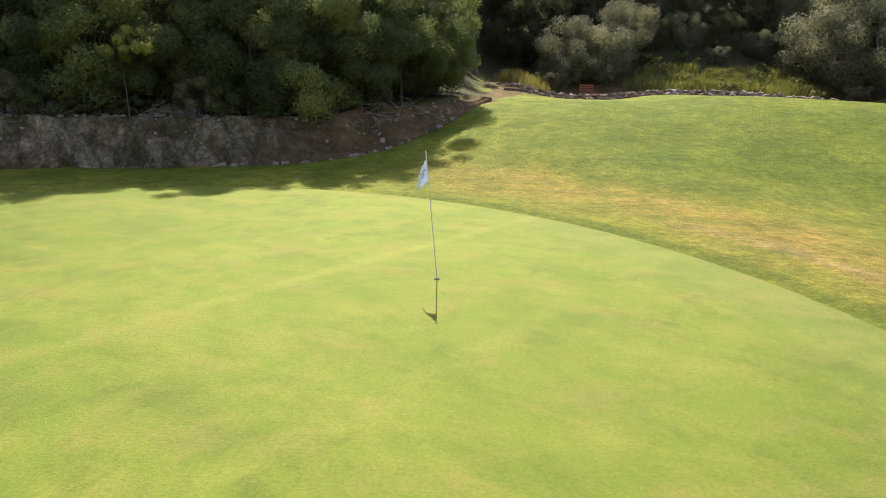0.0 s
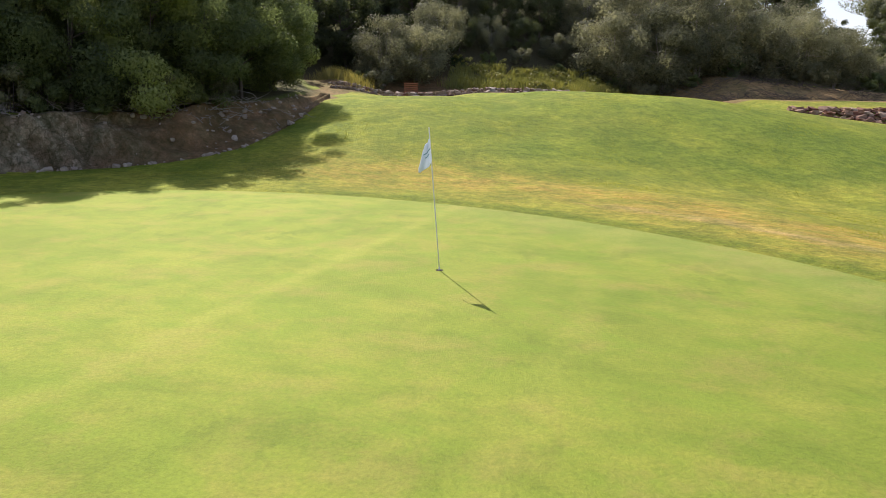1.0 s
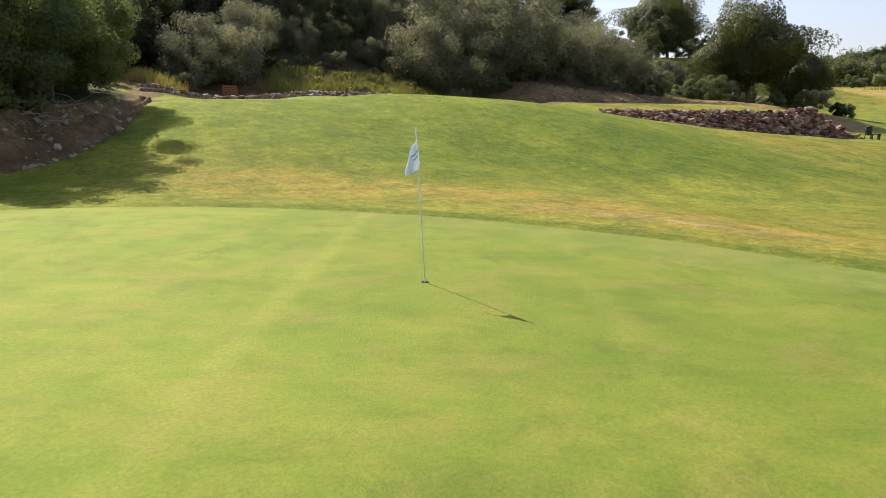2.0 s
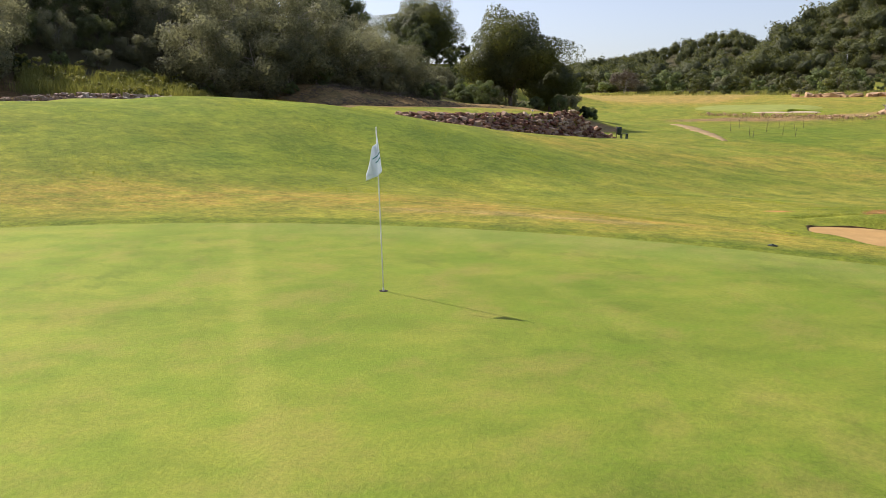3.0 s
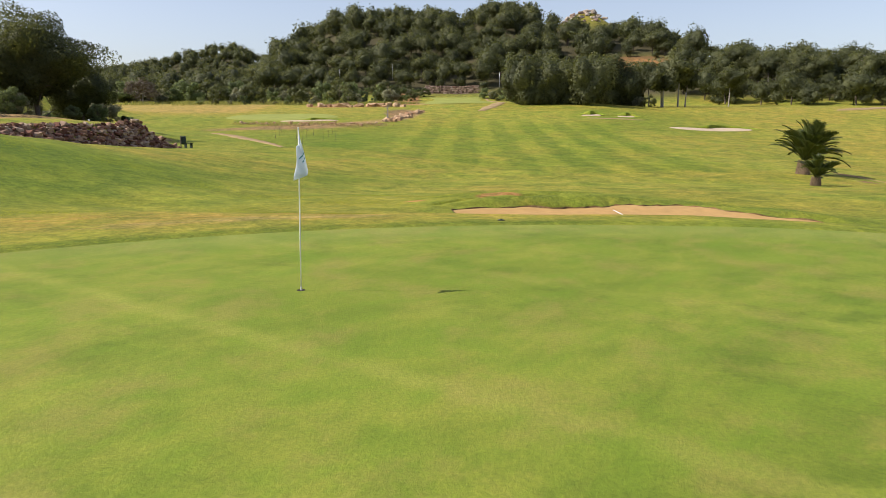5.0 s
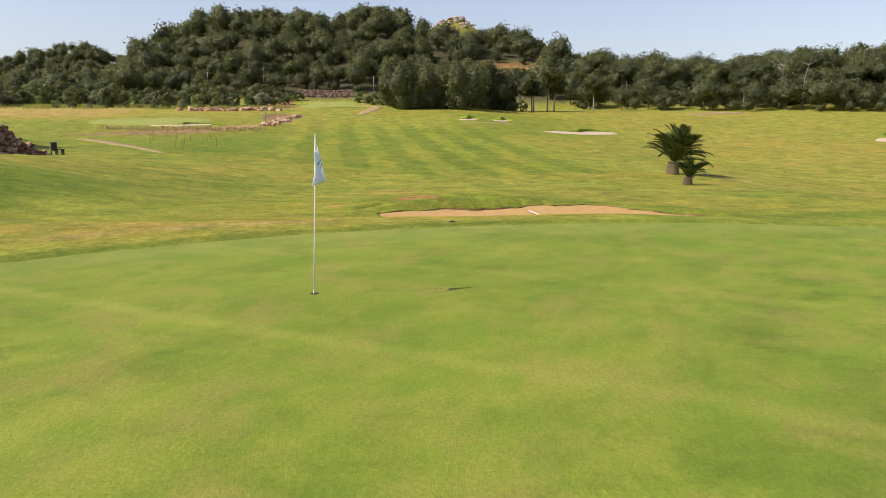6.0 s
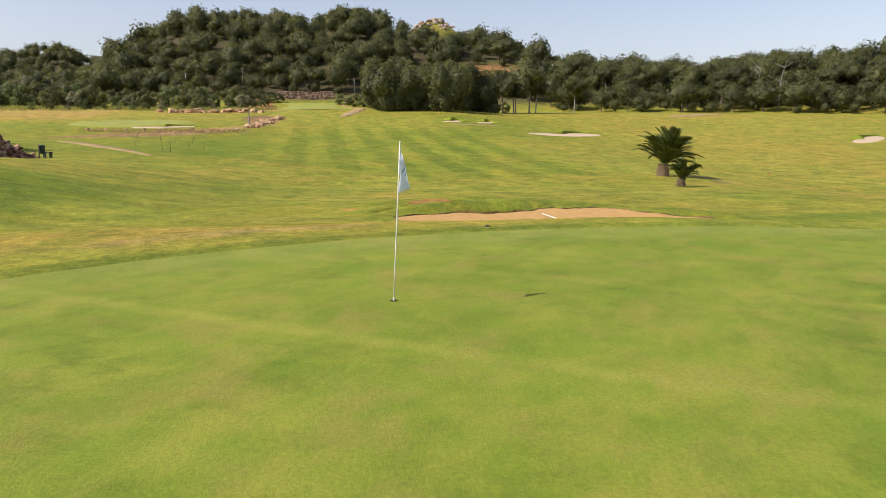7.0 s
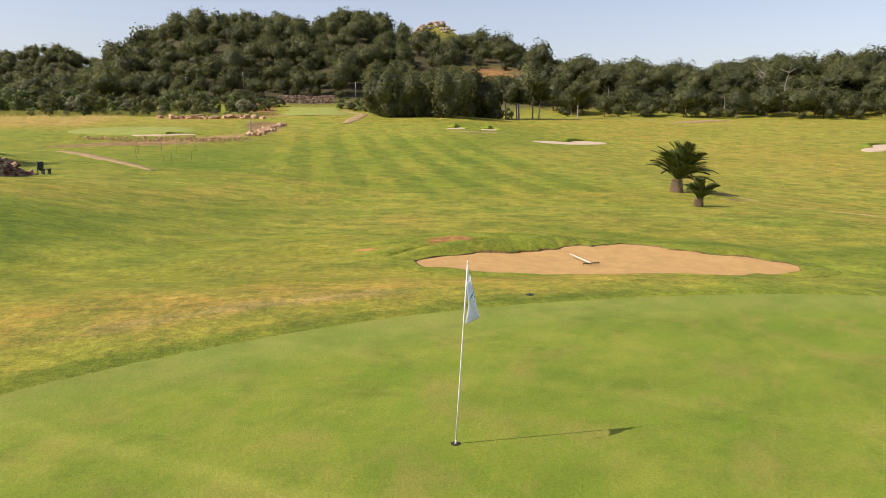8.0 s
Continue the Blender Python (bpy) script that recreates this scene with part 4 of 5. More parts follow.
    return join_np([(body, f), (np.hstack([v, np.repeat(soft, 3, axis=0)]), np.arange(leaves * 3).reshape(-1, 3))])


def tree(name, label, category, seed, high, width, low, clumps, leaves, leaf, leafmat, barkmat=None, stems=1, girth=0.14, shape="round", lean=0.3, group="", limbs=26, dense=0):
    """A tree: trunk with limbs, and a crown of leaf clumps."""
    rng = np.random.default_rng(seed)
    ob = thing(name, label, category, group=group)
    cen = crown_points(rng, clumps, width, low, high, shape)
    rad = width * rng.uniform(0.09, 0.19, clumps)
    tubes, spine = [], []
    for s in range(stems):
        ang = rng.uniform(0, 6.28)
        tip = np.array([math.cos(ang) * lean * width * 0.4, math.sin(ang) * lean * width * 0.4, low + (high - low) * rng.uniform(0.55, 0.8)])
        k = np.linspace(0, 1, 8)[:, None]
        foot = np.array([math.cos(ang), math.sin(ang), 0]) * 0.12 * (stems > 1)
        line = foot * (1 - k) + tip * k ** [1.3, 1.3, 0.95] + rng.normal(0, 0.03 * high / 6, (8, 3)) * k
        line[0, 2] -= 0.25
        tubes.append(tube(line, girth / stems ** 0.4 * (1 - 0.78 * k[:, 0]), 8))
        spine.append(line)
    spine = np.concatenate(spine)
    for c in cen[:limbs]:
        near = spine[spine[:, 2] < max(c[2] - 0.15, low * 0.6 + 0.3)]
        if not len(near):
            continue
        a = near[np.argmin(np.linalg.norm(near - c, axis=1) + rng.uniform(0, 0.6, len(near)))]
        k = np.linspace(0, 1, 5)[:, None]
        bow = np.array([0, 0, 1]) * np.sin(np.pi * k) * rng.uniform(-0.12, 0.2) * np.linalg.norm(c - a)
        limb = a * (1 - k) + c * k + bow + rng.normal(0, 0.03, (5, 3)) * k
        tubes.append(tube(limb, girth * 0.42 / stems ** 0.3 * (1 - 0.85 * k[:, 0]), 4))
    part("trunk", mesh_np("trunk", *join_np(tubes), True), barkmat or BARK, ob)
    v, f = leaf_cloud(rng, cen, rad, leaves, leaf, 0.6 if shape == "pine" else 0.8)
    if dense:
        v, f = dome(rng, width, low, high, leaves, leaf, 3, 70, 0.3)
    part("crown", mesh_np("crown", v, f), leafmat, ob)
    return ob


def grow(kinds, spots, rng, first):
    """Set copies of kinds at spots of (x, y, scale); the templates take the first places."""
    for k, (x, y, s) in enumerate(spots):
        src = kinds[k % len(kinds)]
        m = pose(x, y, on(x, y, 0.08 * s), 0, 0, rng.uniform(0, 360))
        if id(src) in first:
            copy = copy_thing(src, m)
            copy.scale = (s * rng.uniform(0.92, 1.08), s * rng.uniform(0.92, 1.08), s)
        else:
            first.add(id(src))
            src.matrix_basis = m
            src.scale = (s, s, s)


def weeds(name, label, category, seed, spots, tall, material, wide=0.012):
    """Many blades as one piece of ground cover; spots of (x, y, radius, blades)."""
    rng = np.random.default_rng(seed)
    vs = []
    for x, y, r, n in spots:
        p = rng.normal(0, r * 0.55, (n, 2)) + [x, y]
        z = lay(p[:, 0], p[:, 1]) - 0.02
        h = tall * rng.uniform(0.4, 1.2, n)
        a = rng.uniform(0, 6.28, n)
        side = np.stack([np.cos(a), np.sin(a), 0 * a], 1) * wide
        lean = np.stack([rng.normal(0, 0.28, n), rng.normal(0, 0.28, n), np.ones(n)], 1) * h[:, None]
        base = np.stack([p[:, 0], p[:, 1], z], 1)
        vs.append(np.stack([base - side, base + side, base + lean + side * 0.25, base + lean - side * 0.25], 1).reshape(-1, 3))
    v = np.concatenate(vs)
    return tagged(part(name, mesh_np(name, v, np.arange(len(v)).reshape(-1, 4)), material), label, category, kind="stuff")


rng = np.random.default_rng(5)
placed = set()
front_oaks = [tree("holm_oak", "dark green holm oak with low dense branches above the bank", "tree", 20 + k, h, w, lo, 58, 60000, 0.055, mt, BARK, st, 0.11, "bush", group="wood above the bank")
              for k, (h, w, lo, st, mt) in enumerate([(7.2, 5.2, 0.0, 3, OAK), (8.0, 5.6, 0.4, 2, OAK), (6.2, 5.0, -0.2, 4, OAKLIGHT)])]
back_oaks = [tree("holm_oak", "dark holm oak in the closed wood on the slope", "tree", 30 + k, h, w, lo, 46, 14000, 0.115, DARKOAK, BARK, st, 0.15, "bush", group="wood on the slope")
             for k, (h, w, lo, st) in enumerate([(7.6, 5.6, 0.4, 2), (8.4, 6.0, 0.8, 1)])]
olives = [tree("wild_olive", "grey-green wild olive with tangled bare lower limbs", "tree", 40 + k, h, w, lo, 52, 22000, 0.072, OLIVE, PALE_BARK, st, 0.10, "bush", group="scrub on the slope")
          for k, (h, w, lo, st) in enumerate([(6.0, 6.4, 0.0, 6), (5.2, 6.2, -0.2, 5), (6.6, 6.2, 0.2, 5)])]
shrubs = [tree("evergreen_shrub", "rounded dull green evergreen shrub", "shrub", 60 + k, h, w, 0.1, 26, 10000, 0.052, mt, BARK, 4, 0.05, "bush", group="scrub on the slope")
          for k, (h, w, mt) in enumerate([(1.8, 2.4, OAK), (2.4, 2.6, OLIVE), (1.3, 1.8, OAK)])]

scrub_oaks = [tree("holm_oak", "bushy grey-green holm oak on the slope behind the weeds", "tree", 110 + k, h, w, 0.0, 44, 16000, 0.075, DARKOAK, BARK, 3, 0.1, "bush", group="scrub on the slope") for k, (h, w) in enumerate([(5.6, 5.8), (6.2, 5.6)])]
# wood above the bank
grow(front_oaks, [(-19.5, 26.4, 0.95), (-16.6, 27.1, 0.85), (-13.6, 28.2, 1.0), (-11.2, 29.6, 0.9), (-8.4, 29.5, 0.92), (-6.0, 30.6, 0.98), (-4.2, 31.8, 0.86), (-2.5, 34.6, 0.92), (-1.2, 37.8, 0.85), (-15, 29.5, 0.7), (-9.8, 31.3, 0.9), (-5, 34, 0.9)], rng, placed)
grow(back_oaks, [(-17.5, 31, 0.95), (-14.0, 32.0, 0.99), (-10.5, 33.5, 1.03), (-7.3, 35.0, 0.99), (-4.6, 37.5, 0.95), (-2.6, 41.0, 0.95), (-22, 29, 0.95), (-24, 25, 0.86), (-19, 36, 1.03), (-14, 37.5, 1.03), (-9, 39, 1.07), (-5, 43, 1.03), (-4, 47, 0.95),
                  (-12, 44, 1.12), (-20, 42, 1.12), (-27, 34, 1.03), (-30, 27, 0.95), (-7, 51, 1.23), (-4.5, 55, 1.14),
                  (5.6, 60.5, 0.8), (8.8, 62, 0.8), (12, 64, 0.7), (4, 66, 0.9), (8.4, 68.5, 0.9), (5, 76, 0.9), (12, 78, 0.9),
                  (58, 66, 0.5), (63, 70, 0.5), (69, 74, 0.5), (75, 79, 0.55), (81, 84, 0.5), (87, 88, 0.7), (93, 93, 0.85), (97, 95, 0.9), (102, 97, 0.85), (108, 100, 0.85), (50, 66, 1.0), (52.5, 67, 0.9), (56, 70, 0.8), (72, 67, 0.5), (79, 72, 0.55), (86, 78, 0.55), (93, 83, 0.5), (100, 90, 0.5), (107, 95, 0.5), (99, 80, 0.5), (106, 86, 0.5), (113, 97, 0.5), (20, 79, 0.95), (28, 78, 0.95), (35, 76, 1.0), (42, 72, 1.0),
                  (-1, 71, 1.4), (-6, 63, 1.4), (-12, 56, 1.4), (-18, 52, 1.4), (6, 86, 0.9), (16, 87, 0.9), (26, 87, 0.9), (36, 87, 1.0), (46, 80, 0.95), (-8, 75, 1.5), (-24, 46, 1.3), (48, 66, 1.1), (53, 60, 0.7)], rng, placed)
# slope behind the stone edging
grow(olives, [(7.6, 55.0, 0.85), (10.2, 55.8, 0.9), (12.6, 58.5, 0.8), (18.4, 62.6, 0.5), (24.4, 62.0, 0.52),
              (17.0, 67, 0.76), (28.6, 65, 0.95), (33, 66, 1.1), (38, 65.5, 1.05), (30, 72, 1.1),
              (29.0, 52.5, 1.1), (32.3, 53.0, 1.2), (35.6, 53.4, 1.15), (39.0, 53.4, 1.05), (42.4, 53.2, 0.95), (46.0, 53.5, 0.85), (27.5, 57, 1.25), (31.5, 58.5, 1.35), (36, 59, 1.3), (40.5, 58.5, 1.2), (45, 58.5, 1.05), (49.5, 57, 0.85)], rng, placed)
grow(scrub_oaks, [(15.4, 62.2, 0.55), (21.4, 62.8, 0.55), (13.6, 66.4, 0.78), (20.6, 67, 0.78), (24.4, 66.6, 0.8), (14, 71, 1.1), (19, 72, 1.1), (24, 72, 1.1), (3.2, 61.5, 0.65), (1.4, 65, 0.7), (2.4, 69, 0.9), (0.2, 60, 0.5)], rng, placed)
grow(shrubs, [(5.6, 52.6, 0.7), (6.6, 51.6, 0.7), (14.2, 58.6, 0.7), (17.0, 59.2, 0.6), (20, 59.6, 0.7), (23, 58.6, 0.7), (26.6, 55, 0.8), (27, 51.6, 0.6), (30.5, 50.8, 0.7), (34, 51, 0.7), (41, 51.5, 0.9), (48, 52.5, 1.1), (51, 53.5, 1.0), (53, 55, 1.2),
              (57, 54, 1.1), (60, 53.6, 1.4), (63.5, 55, 1.1), (66, 50.5, 1.1), (70, 50.0, 1.1), (74, 51, 1.2), (78, 50.5, 1.2), (82, 52, 1.0), (60, 60, 1.6), (66, 62, 1.6), (55, 64, 1.5), (72, 59, 1.5), (79, 61, 1.5), (86, 64, 1.5), (92, 68, 1.6), (71, 64, 1.6), (78, 67, 1.6), (85, 71, 1.6), (92, 75, 1.6), (99, 72, 1.4), (100, 85, 1.6),
              (-20.5, 25.4, 1.0), (-18.8, 26.0, 0.9), (-16.0, 26.6, 0.8), (-13.5, 27.4, 0.7), (-9.0, 28.9, 0.75), (-5.9, 29.9, 0.7), (-4.6, 31.0, 0.8), (-14.8, 26.6, 0.8), (-10, 28.9, 0.75), (-7.4, 29.0, 0.5), (-17.8, 25.8, 0.7), (-3.4, 32.2, 0.5), (-12.2, 27.8, 0.6)], rng, placed)
sapling = tree("young_tree", "small yellow-green young tree, leaves lightened as if sunlit, in front of the dark wood", "tree", 90, 3.6, 1.9, 1.9, 12, 3600, 0.07, SUNTONE, BARK, 1, 0.03)
sapling.matrix_basis = pose(-11.9, 26.9, on(-11.9, 26.9))

# tall pines by the tee
pines = [tree("aleppo_pine", "tall dark green pine with a broad billowing crown by the tee", "tree", 70 + k, h, w, lo, 70, 36000, 0.095, PINE, BARK, 1, 0.24, "bush", 0.25, group="pines by the tee", limbs=16, dense=1)
         for k, (h, w, lo) in enumerate([(9.6, 10.5, 0.4), (8.8, 7.0, 0.2)])]
grow(pines, [(67.2, 54.8, 1.14), (76.5, 55.0, 0.92), (104, 101, 1.3), (99, 99, 1.1), (110, 104, 1.15), (85, 60, 0.8), (115, 108, 1.0)], rng, placed)

weeds("tall_weeds", "tall seeding yellow-green grass above the stone edging", "grass", 3, [(x, 51.0 + 0.11 * x + 0.8 * math.sin(x * 2), 1.1, 1200) for x in np.arange(13, 26.5, 2.1)] + [(x, 54.2 + 0.11 * x + 1.6 * math.sin(x * 3.7), 0.55, 420) for x in np.arange(13.5, 26, 0.75)], 0.7, WEED, 0.018)
herbs = [tree("weed_clump", "leafy yellow-green weed clump among tall grass", "weed", 200 + k, h, w, 0.0, 10, 520, 0.06, WEED, BARK, 5, 0.012, "bush", group="weeds above the edging") for k, (h, w) in enumerate([(0.9, 1.0), (1.25, 0.8), (0.6, 1.1)])]
wrng = np.random.default_rng(17)
grow(herbs, [(wrng.uniform(13, 27), 51.6 + wrng.uniform(0, 6.5), wrng.uniform(0.6, 1.25)) for _ in range(60)], wrng, placed)
weeds("dry_weeds", "straw-coloured tall weeds on the bank beside the path", "grass", 4, [(3.2, 50.4, 0.7, 420), (3.9, 51.2, 0.9, 520), (3.2, 53, 0.8, 380), (4.6, 51, 0.8, 420), (5.4, 50.2, 0.8, 160), (4.4, 48.6, 0.8, 120)], 0.75, leafy("dry_weed", (0.20, 0.19, 0.07), (0.46, 0.40, 0.18), 0.4), 0.014)


def rough_blades():
    """Longer turf round the green and up the bank of lawn, as one cover."""
    rng = np.random.default_rng(33)
    n = 150000
    x, y = rng.uniform(-9, 26, n), rng.uniform(-3, 37, n)
    og = off_green(x, y)
    dryband = np.exp(-((og - 3.0) / 1.7) ** 2) * (x > 0)
    keep = (og > 0.04) & (rng.random(n) > dryband) & (bunker_rho(x, y) > 1.06) & (y < bank_line(x) - 0.1) & ((og < 1.2) | (rng.random(n) < np.interp(y, [8, 26, 37], [0.75, 0.8, 0.5])))
    ex = rng.uniform(-1.2, 1.45, 9000)
    er = green_edge(ex) + 0.03 + np.abs(rng.normal(0, 0.35, 9000))
    x, y = np.concatenate([x[keep], -5.5 + er * np.cos(ex)]), np.concatenate([y[keep], 8 + er * np.sin(ex)])
    n = len(x)
    base = np.stack([x, y, lay(x, y) - 0.02], 1)
    h = rng.uniform(0.012, 0.042, n) * np.interp(off_green(x, y), [0, 1.5], [0.5, 1.2])
    a = rng.uniform(0, 6.28, n)
    side = np.stack([np.cos(a), np.sin(a), 0 * a], 1) * rng.uniform(0.006, 0.016, n)[:, None]
    lean = np.stack([rng.normal(0, 0.6, n), rng.normal(0, 0.6, n), np.ones(n)], 1) * h[:, None]
    v = np.stack([base - side, base + side, base + lean], 1).reshape(-1, 3)
    ob = part("rough_grass", mesh_np("rough_grass", v, np.arange(n * 3).reshape(-1, 3)), BLADE)
    tagged(ob, "longer green and straw-coloured turf round the putting green", "grass", kind="stuff")


rough_blades()

# ---- stones, walls and small things near the green ----
STONES = [stone_mesh(s, z) for s, z in ((1, (1.2, 0.9, 0.7)), (2, (1.0, 1.0, 0.75)), (3, (1.35, 0.8, 0.6)), (4, (0.9, 0.9, 0.8)), (5, (1.5, 0.9, 0.55)))]


def stone_set(material):
    """The stone shapes in one material."""
    made = []
    for me in STONES:
        c = me.copy()
        c.materials.append(material)
        made.append(c)
    return made


def rubble_face():
    """Loose red stones on the slope below the tee, stacked in rough courses."""
    rng = np.random.default_rng(11)
    wall = thing("rubble_wall", "red-brown loose stone facing below the raised tee", "stone wall")
    kinds = stone_set(REDSTONE)
    x = 27.4
    while x < 53.6:
        foot = float(height(x, tee_face(x) - 0.15))
        top = (2.12 if x < 48.2 else 2.12 - (x - 48.2) * 0.385) + 0.3 * math.exp(-((x - 47.8) / 1.3) ** 2)
        rows = max(1, int((top - foot) / 0.23 + 0.8))
        for k in range(rows):
            f = k / max(rows, 1)
            dy = f * (1.45 if x < 48 else 1.1) + rng.normal(0, 0.06)
            px, py = x + rng.normal(0, 0.12) + 0.25 * (k % 2), float(tee_face(x)) + dy
            pz = foot + (top - foot) * f + 0.06
            s = rng.uniform(0.26, 0.62)
            ob = part("stone", kinds[rng.integers(5)], None, wall)
            ob.matrix_basis = pose(px, py, pz, rng.normal(0, 14), rng.normal(0, 14), rng.normal(0, 30)) @ Matrix.Diagonal((s * 1.1, s, s * 0.72, 1))
        x += rng.uniform(0.32, 0.5)


rubble_face()


def edging():
    """Row of pale field stones along the foot of the scrub."""
    rng = np.random.default_rng(12)
    row = thing("stone_edging", "low edging of pale field stones at the foot of the scrub", "stone edging")
    kinds = stone_set(make_stone("edging_stone", [(0.30, 0.21, 0.16), (0.46, 0.37, 0.30), (0.25, 0.145, 0.105), (0.38, 0.29, 0.22), (0.52, 0.45, 0.37)]))
    x = 2.8
    while x < 26.6:
        y = 46.9 + 0.13 * x + 0.25 * math.sin(x * 0.6)
        big = np.interp(x, [3, 14, 26], [0.26, 0.3, 0.42])
        for k in range(2):
            s = big * rng.uniform(0.75, 1.25)
            ob = part("stone", kinds[rng.integers(5)], None, row)
            px, py = x + rng.normal(0, 0.06), y + k * 0.28 + rng.normal(0, 0.05)
            ob.matrix_basis = pose(px, py, on(px, py, -0.12 * s) + k * 0.18, rng.normal(0, 12), rng.normal(0, 12), rng.uniform(0, 360)) @ Matrix.Diagonal((s, s, s, 1))
        x += big * rng.uniform(0.85, 1.1)


edging()


def bank_stones():
    """Single stones that lie on and at the foot of the earth bank."""
    rng = np.random.default_rng(13)
    kinds = stone_set(make_stone("bank_stone", [(0.36, 0.29, 0.23), (0.50, 0.42, 0.34), (0.28, 0.21, 0.16)]))
    for k in range(290):
        x = rng.uniform(-19, 0.3)
        low = rng.random() < 0.35 and x > -9
        d = rng.uniform(-0.3, 0.1) if low else rng.uniform(0.3, 3.4 if x > -8 else 1.9)
        y = float(bank_line(x)) + d
        s = rng.uniform(0.04, 0.2) ** 1.0 * (1.1 if low else 1)
        ob = tagged(new("stone", kinds[rng.integers(5)]), "pale loose stone lying on the earth bank", "stone", "stones on the bank")
        ob.matrix_basis = pose(x, y, on(x, y, -0.2 * s), rng.normal(0, 20), rng.normal(0, 20), rng.uniform(0, 360)) @ Matrix.Diagonal((s, s, s, 1))


bank_stones()


def brush(name, label, category, seed, spots, material):
    """Fallen dry twigs as one tangle."""
    rng = np.random.default_rng(seed)
    tubes = []
    for x, y, r, n in spots:
        for _ in range(n):
            px, py = x + rng.normal(0, r), y + rng.normal(0, r * 0.5)
            z = float(lay(px, py)) + rng.uniform(0, 0.25)
            a, ln = rng.uniform(0, 6.28), rng.uniform(0.5, 1.6)
            k = np.linspace(0, 1, 5)[:, None]
            line = np.array([px, py, z]) + k * [math.cos(a) * ln, math.sin(a) * ln * 0.6, rng.uniform(-0.1, 0.5) * ln] + rng.normal(0, 0.05, (5, 3))
            tubes.append(tube(line, 0.014 * (1.1 - k[:, 0]), 4))
    return tagged(part(name, mesh_np(name, *join_np(tubes)), material), label, category, kind="stuff")


brush("fallen_brush", "tangle of fallen grey twigs along the top of the bank", "brushwood", 15, [(x, float(bank_line(x)) + 2.3, 0.8, 26) for x in np.arange(-20, -1, 1.4)] + [(x, float(bank_line(x)) + 1.4, 0.6, 9) for x in np.arange(-20, -8, 1.1)], PALE_BARK)
brush("dry_brush", "dry brushwood below the wild olives", "brushwood", 16, [(x, 45.5 + 3.5 * math.sin(x * 1.7) ** 2, 1.2, 40) for x in np.arange(27, 56, 0.9)], BARK)


def litter_bin(x, y):
    """Dark green bin on a post with a small bench beside it."""
    z = on(x, y)
    ob = thing("litter_bin", "dark green litter bin on a post beside the stones", "litter bin", pose(x, y, z, 0, 0, -25))
    rod("post", (0, 0, -0.2), (0, 0, 1.1), 0.04, 0.04, BARK, ob, "brown wooden post")
    a = np.linspace(0, 1, 8)
    shell = tube([(0.3, 0, 0.32 + 0.66 * k) for k in a], [0.02] + [0.2 + 0.05 * k for k in a[1:-1]] + [0.2], 18)
    part("body", mesh_np("body", *shell, True), DARK, ob)
    rod("lid", (0.3, 0, 0.98), (0.3, 0, 1.05), 0.26, 0.2, DARK, ob, sides=18)
    rod("bracket", (0, 0, 0.8), (0.12, 0, 0.8), 0.02, 0.02, STEEL, ob)
    bench = thing("low_bench", "small dark bench beside the litter bin", "bench", pose(x + 0.95, y - 0.3, on(x + 0.95, y - 0.3), 0, 0, -25))
    block("seat", (0.8, 0.34, 0.06), pose(0, 0, 0.45), DARK, bench)
    for sx in (-0.32, 0.32):
        block("leg", (0.06, 0.3, 0.5), pose(sx, 0, 0.2), DARK, bench)


litter_bin(53.9, 34.6)

ORANGE_WOOD = simple("orange_stained_wood", (0.27, 0.095, 0.04), 0.6, vary=0.3, scale=5)


def garden_bench(x, y):
    """Stained bench with a slatted back and a low table joined to its end."""
    ob = thing("wooden_bench", "orange-brown stained wooden bench behind the stone edging", "bench", pose(x, y, on(x, y, 0.12), 0, 0, 4))
    for k in range(4):
        block("back_slat", (0.95, 0.03, 0.1), pose(-0.3, 0.2 + 0.02 * k, 0.58 + 0.13 * k), ORANGE_WOOD, ob)
    for k in range(3):
        block("seat_slat", (0.95, 0.12, 0.04), pose(-0.3, -0.14 + 0.15 * k, 0.45), ORANGE_WOOD, ob)
    block("side_table", (0.66, 0.5, 0.05), pose(0.52, 0, 0.42), RUST, ob, "low red-brown side table")
    for sx in (-0.74, 0.14, 0.8):
        for sy in (-0.18, 0.2):
            block("leg", (0.06, 0.06, 0.6), pose(sx, sy, 0.14), RUST, ob)


garden_bench(8.5, 48.75)

for x, y in ((46, 38.5),):
    mk = thing("tee_marker", "small pale tee marker on the mown tee", "tee marker", pose(x, y, on(x, y, 0)), group="tee markers")
    rod("ball", (0, 0, 0.02), (0, 0, 0.16), 0.07, 0.07, WHITE, mk)
    rod("spike", (0, 0, -0.1), (0, 0, 0.03), 0.015, 0.015, STEEL, mk)

tag = thing("ground_plate", "small white plate set in the dry turf", "marker plate", pose(5.0, 21.2, on(5.0, 21.2, 0.01), 0, 0, 20))
block("plate", (0.16, 0.1, 0.03), pose(0, 0, 0.015), WHITE, tag)

lid = thing("sprinkler_lid", "dark sprinkler lid sunk in the turf beside the green", "sprinkler", pose(7.0, 9.0, on(7.0, 9.0, 0.0), 0, 0, 70))
rod("lid", (0, 0, -0.04), (0, 0, 0.018), 0.075, 0.07, DARK, lid, sides=24)
rod("collar", (0, 0, -0.05), (0, 0, 0.008), 0.1, 0.09, HOLE, lid, "ring of bare dark earth", sides=24)
rod("riser", (0, 0, 0.015), (0, 0, 0.035), 0.02, 0.018, DARK, lid, sides=12)

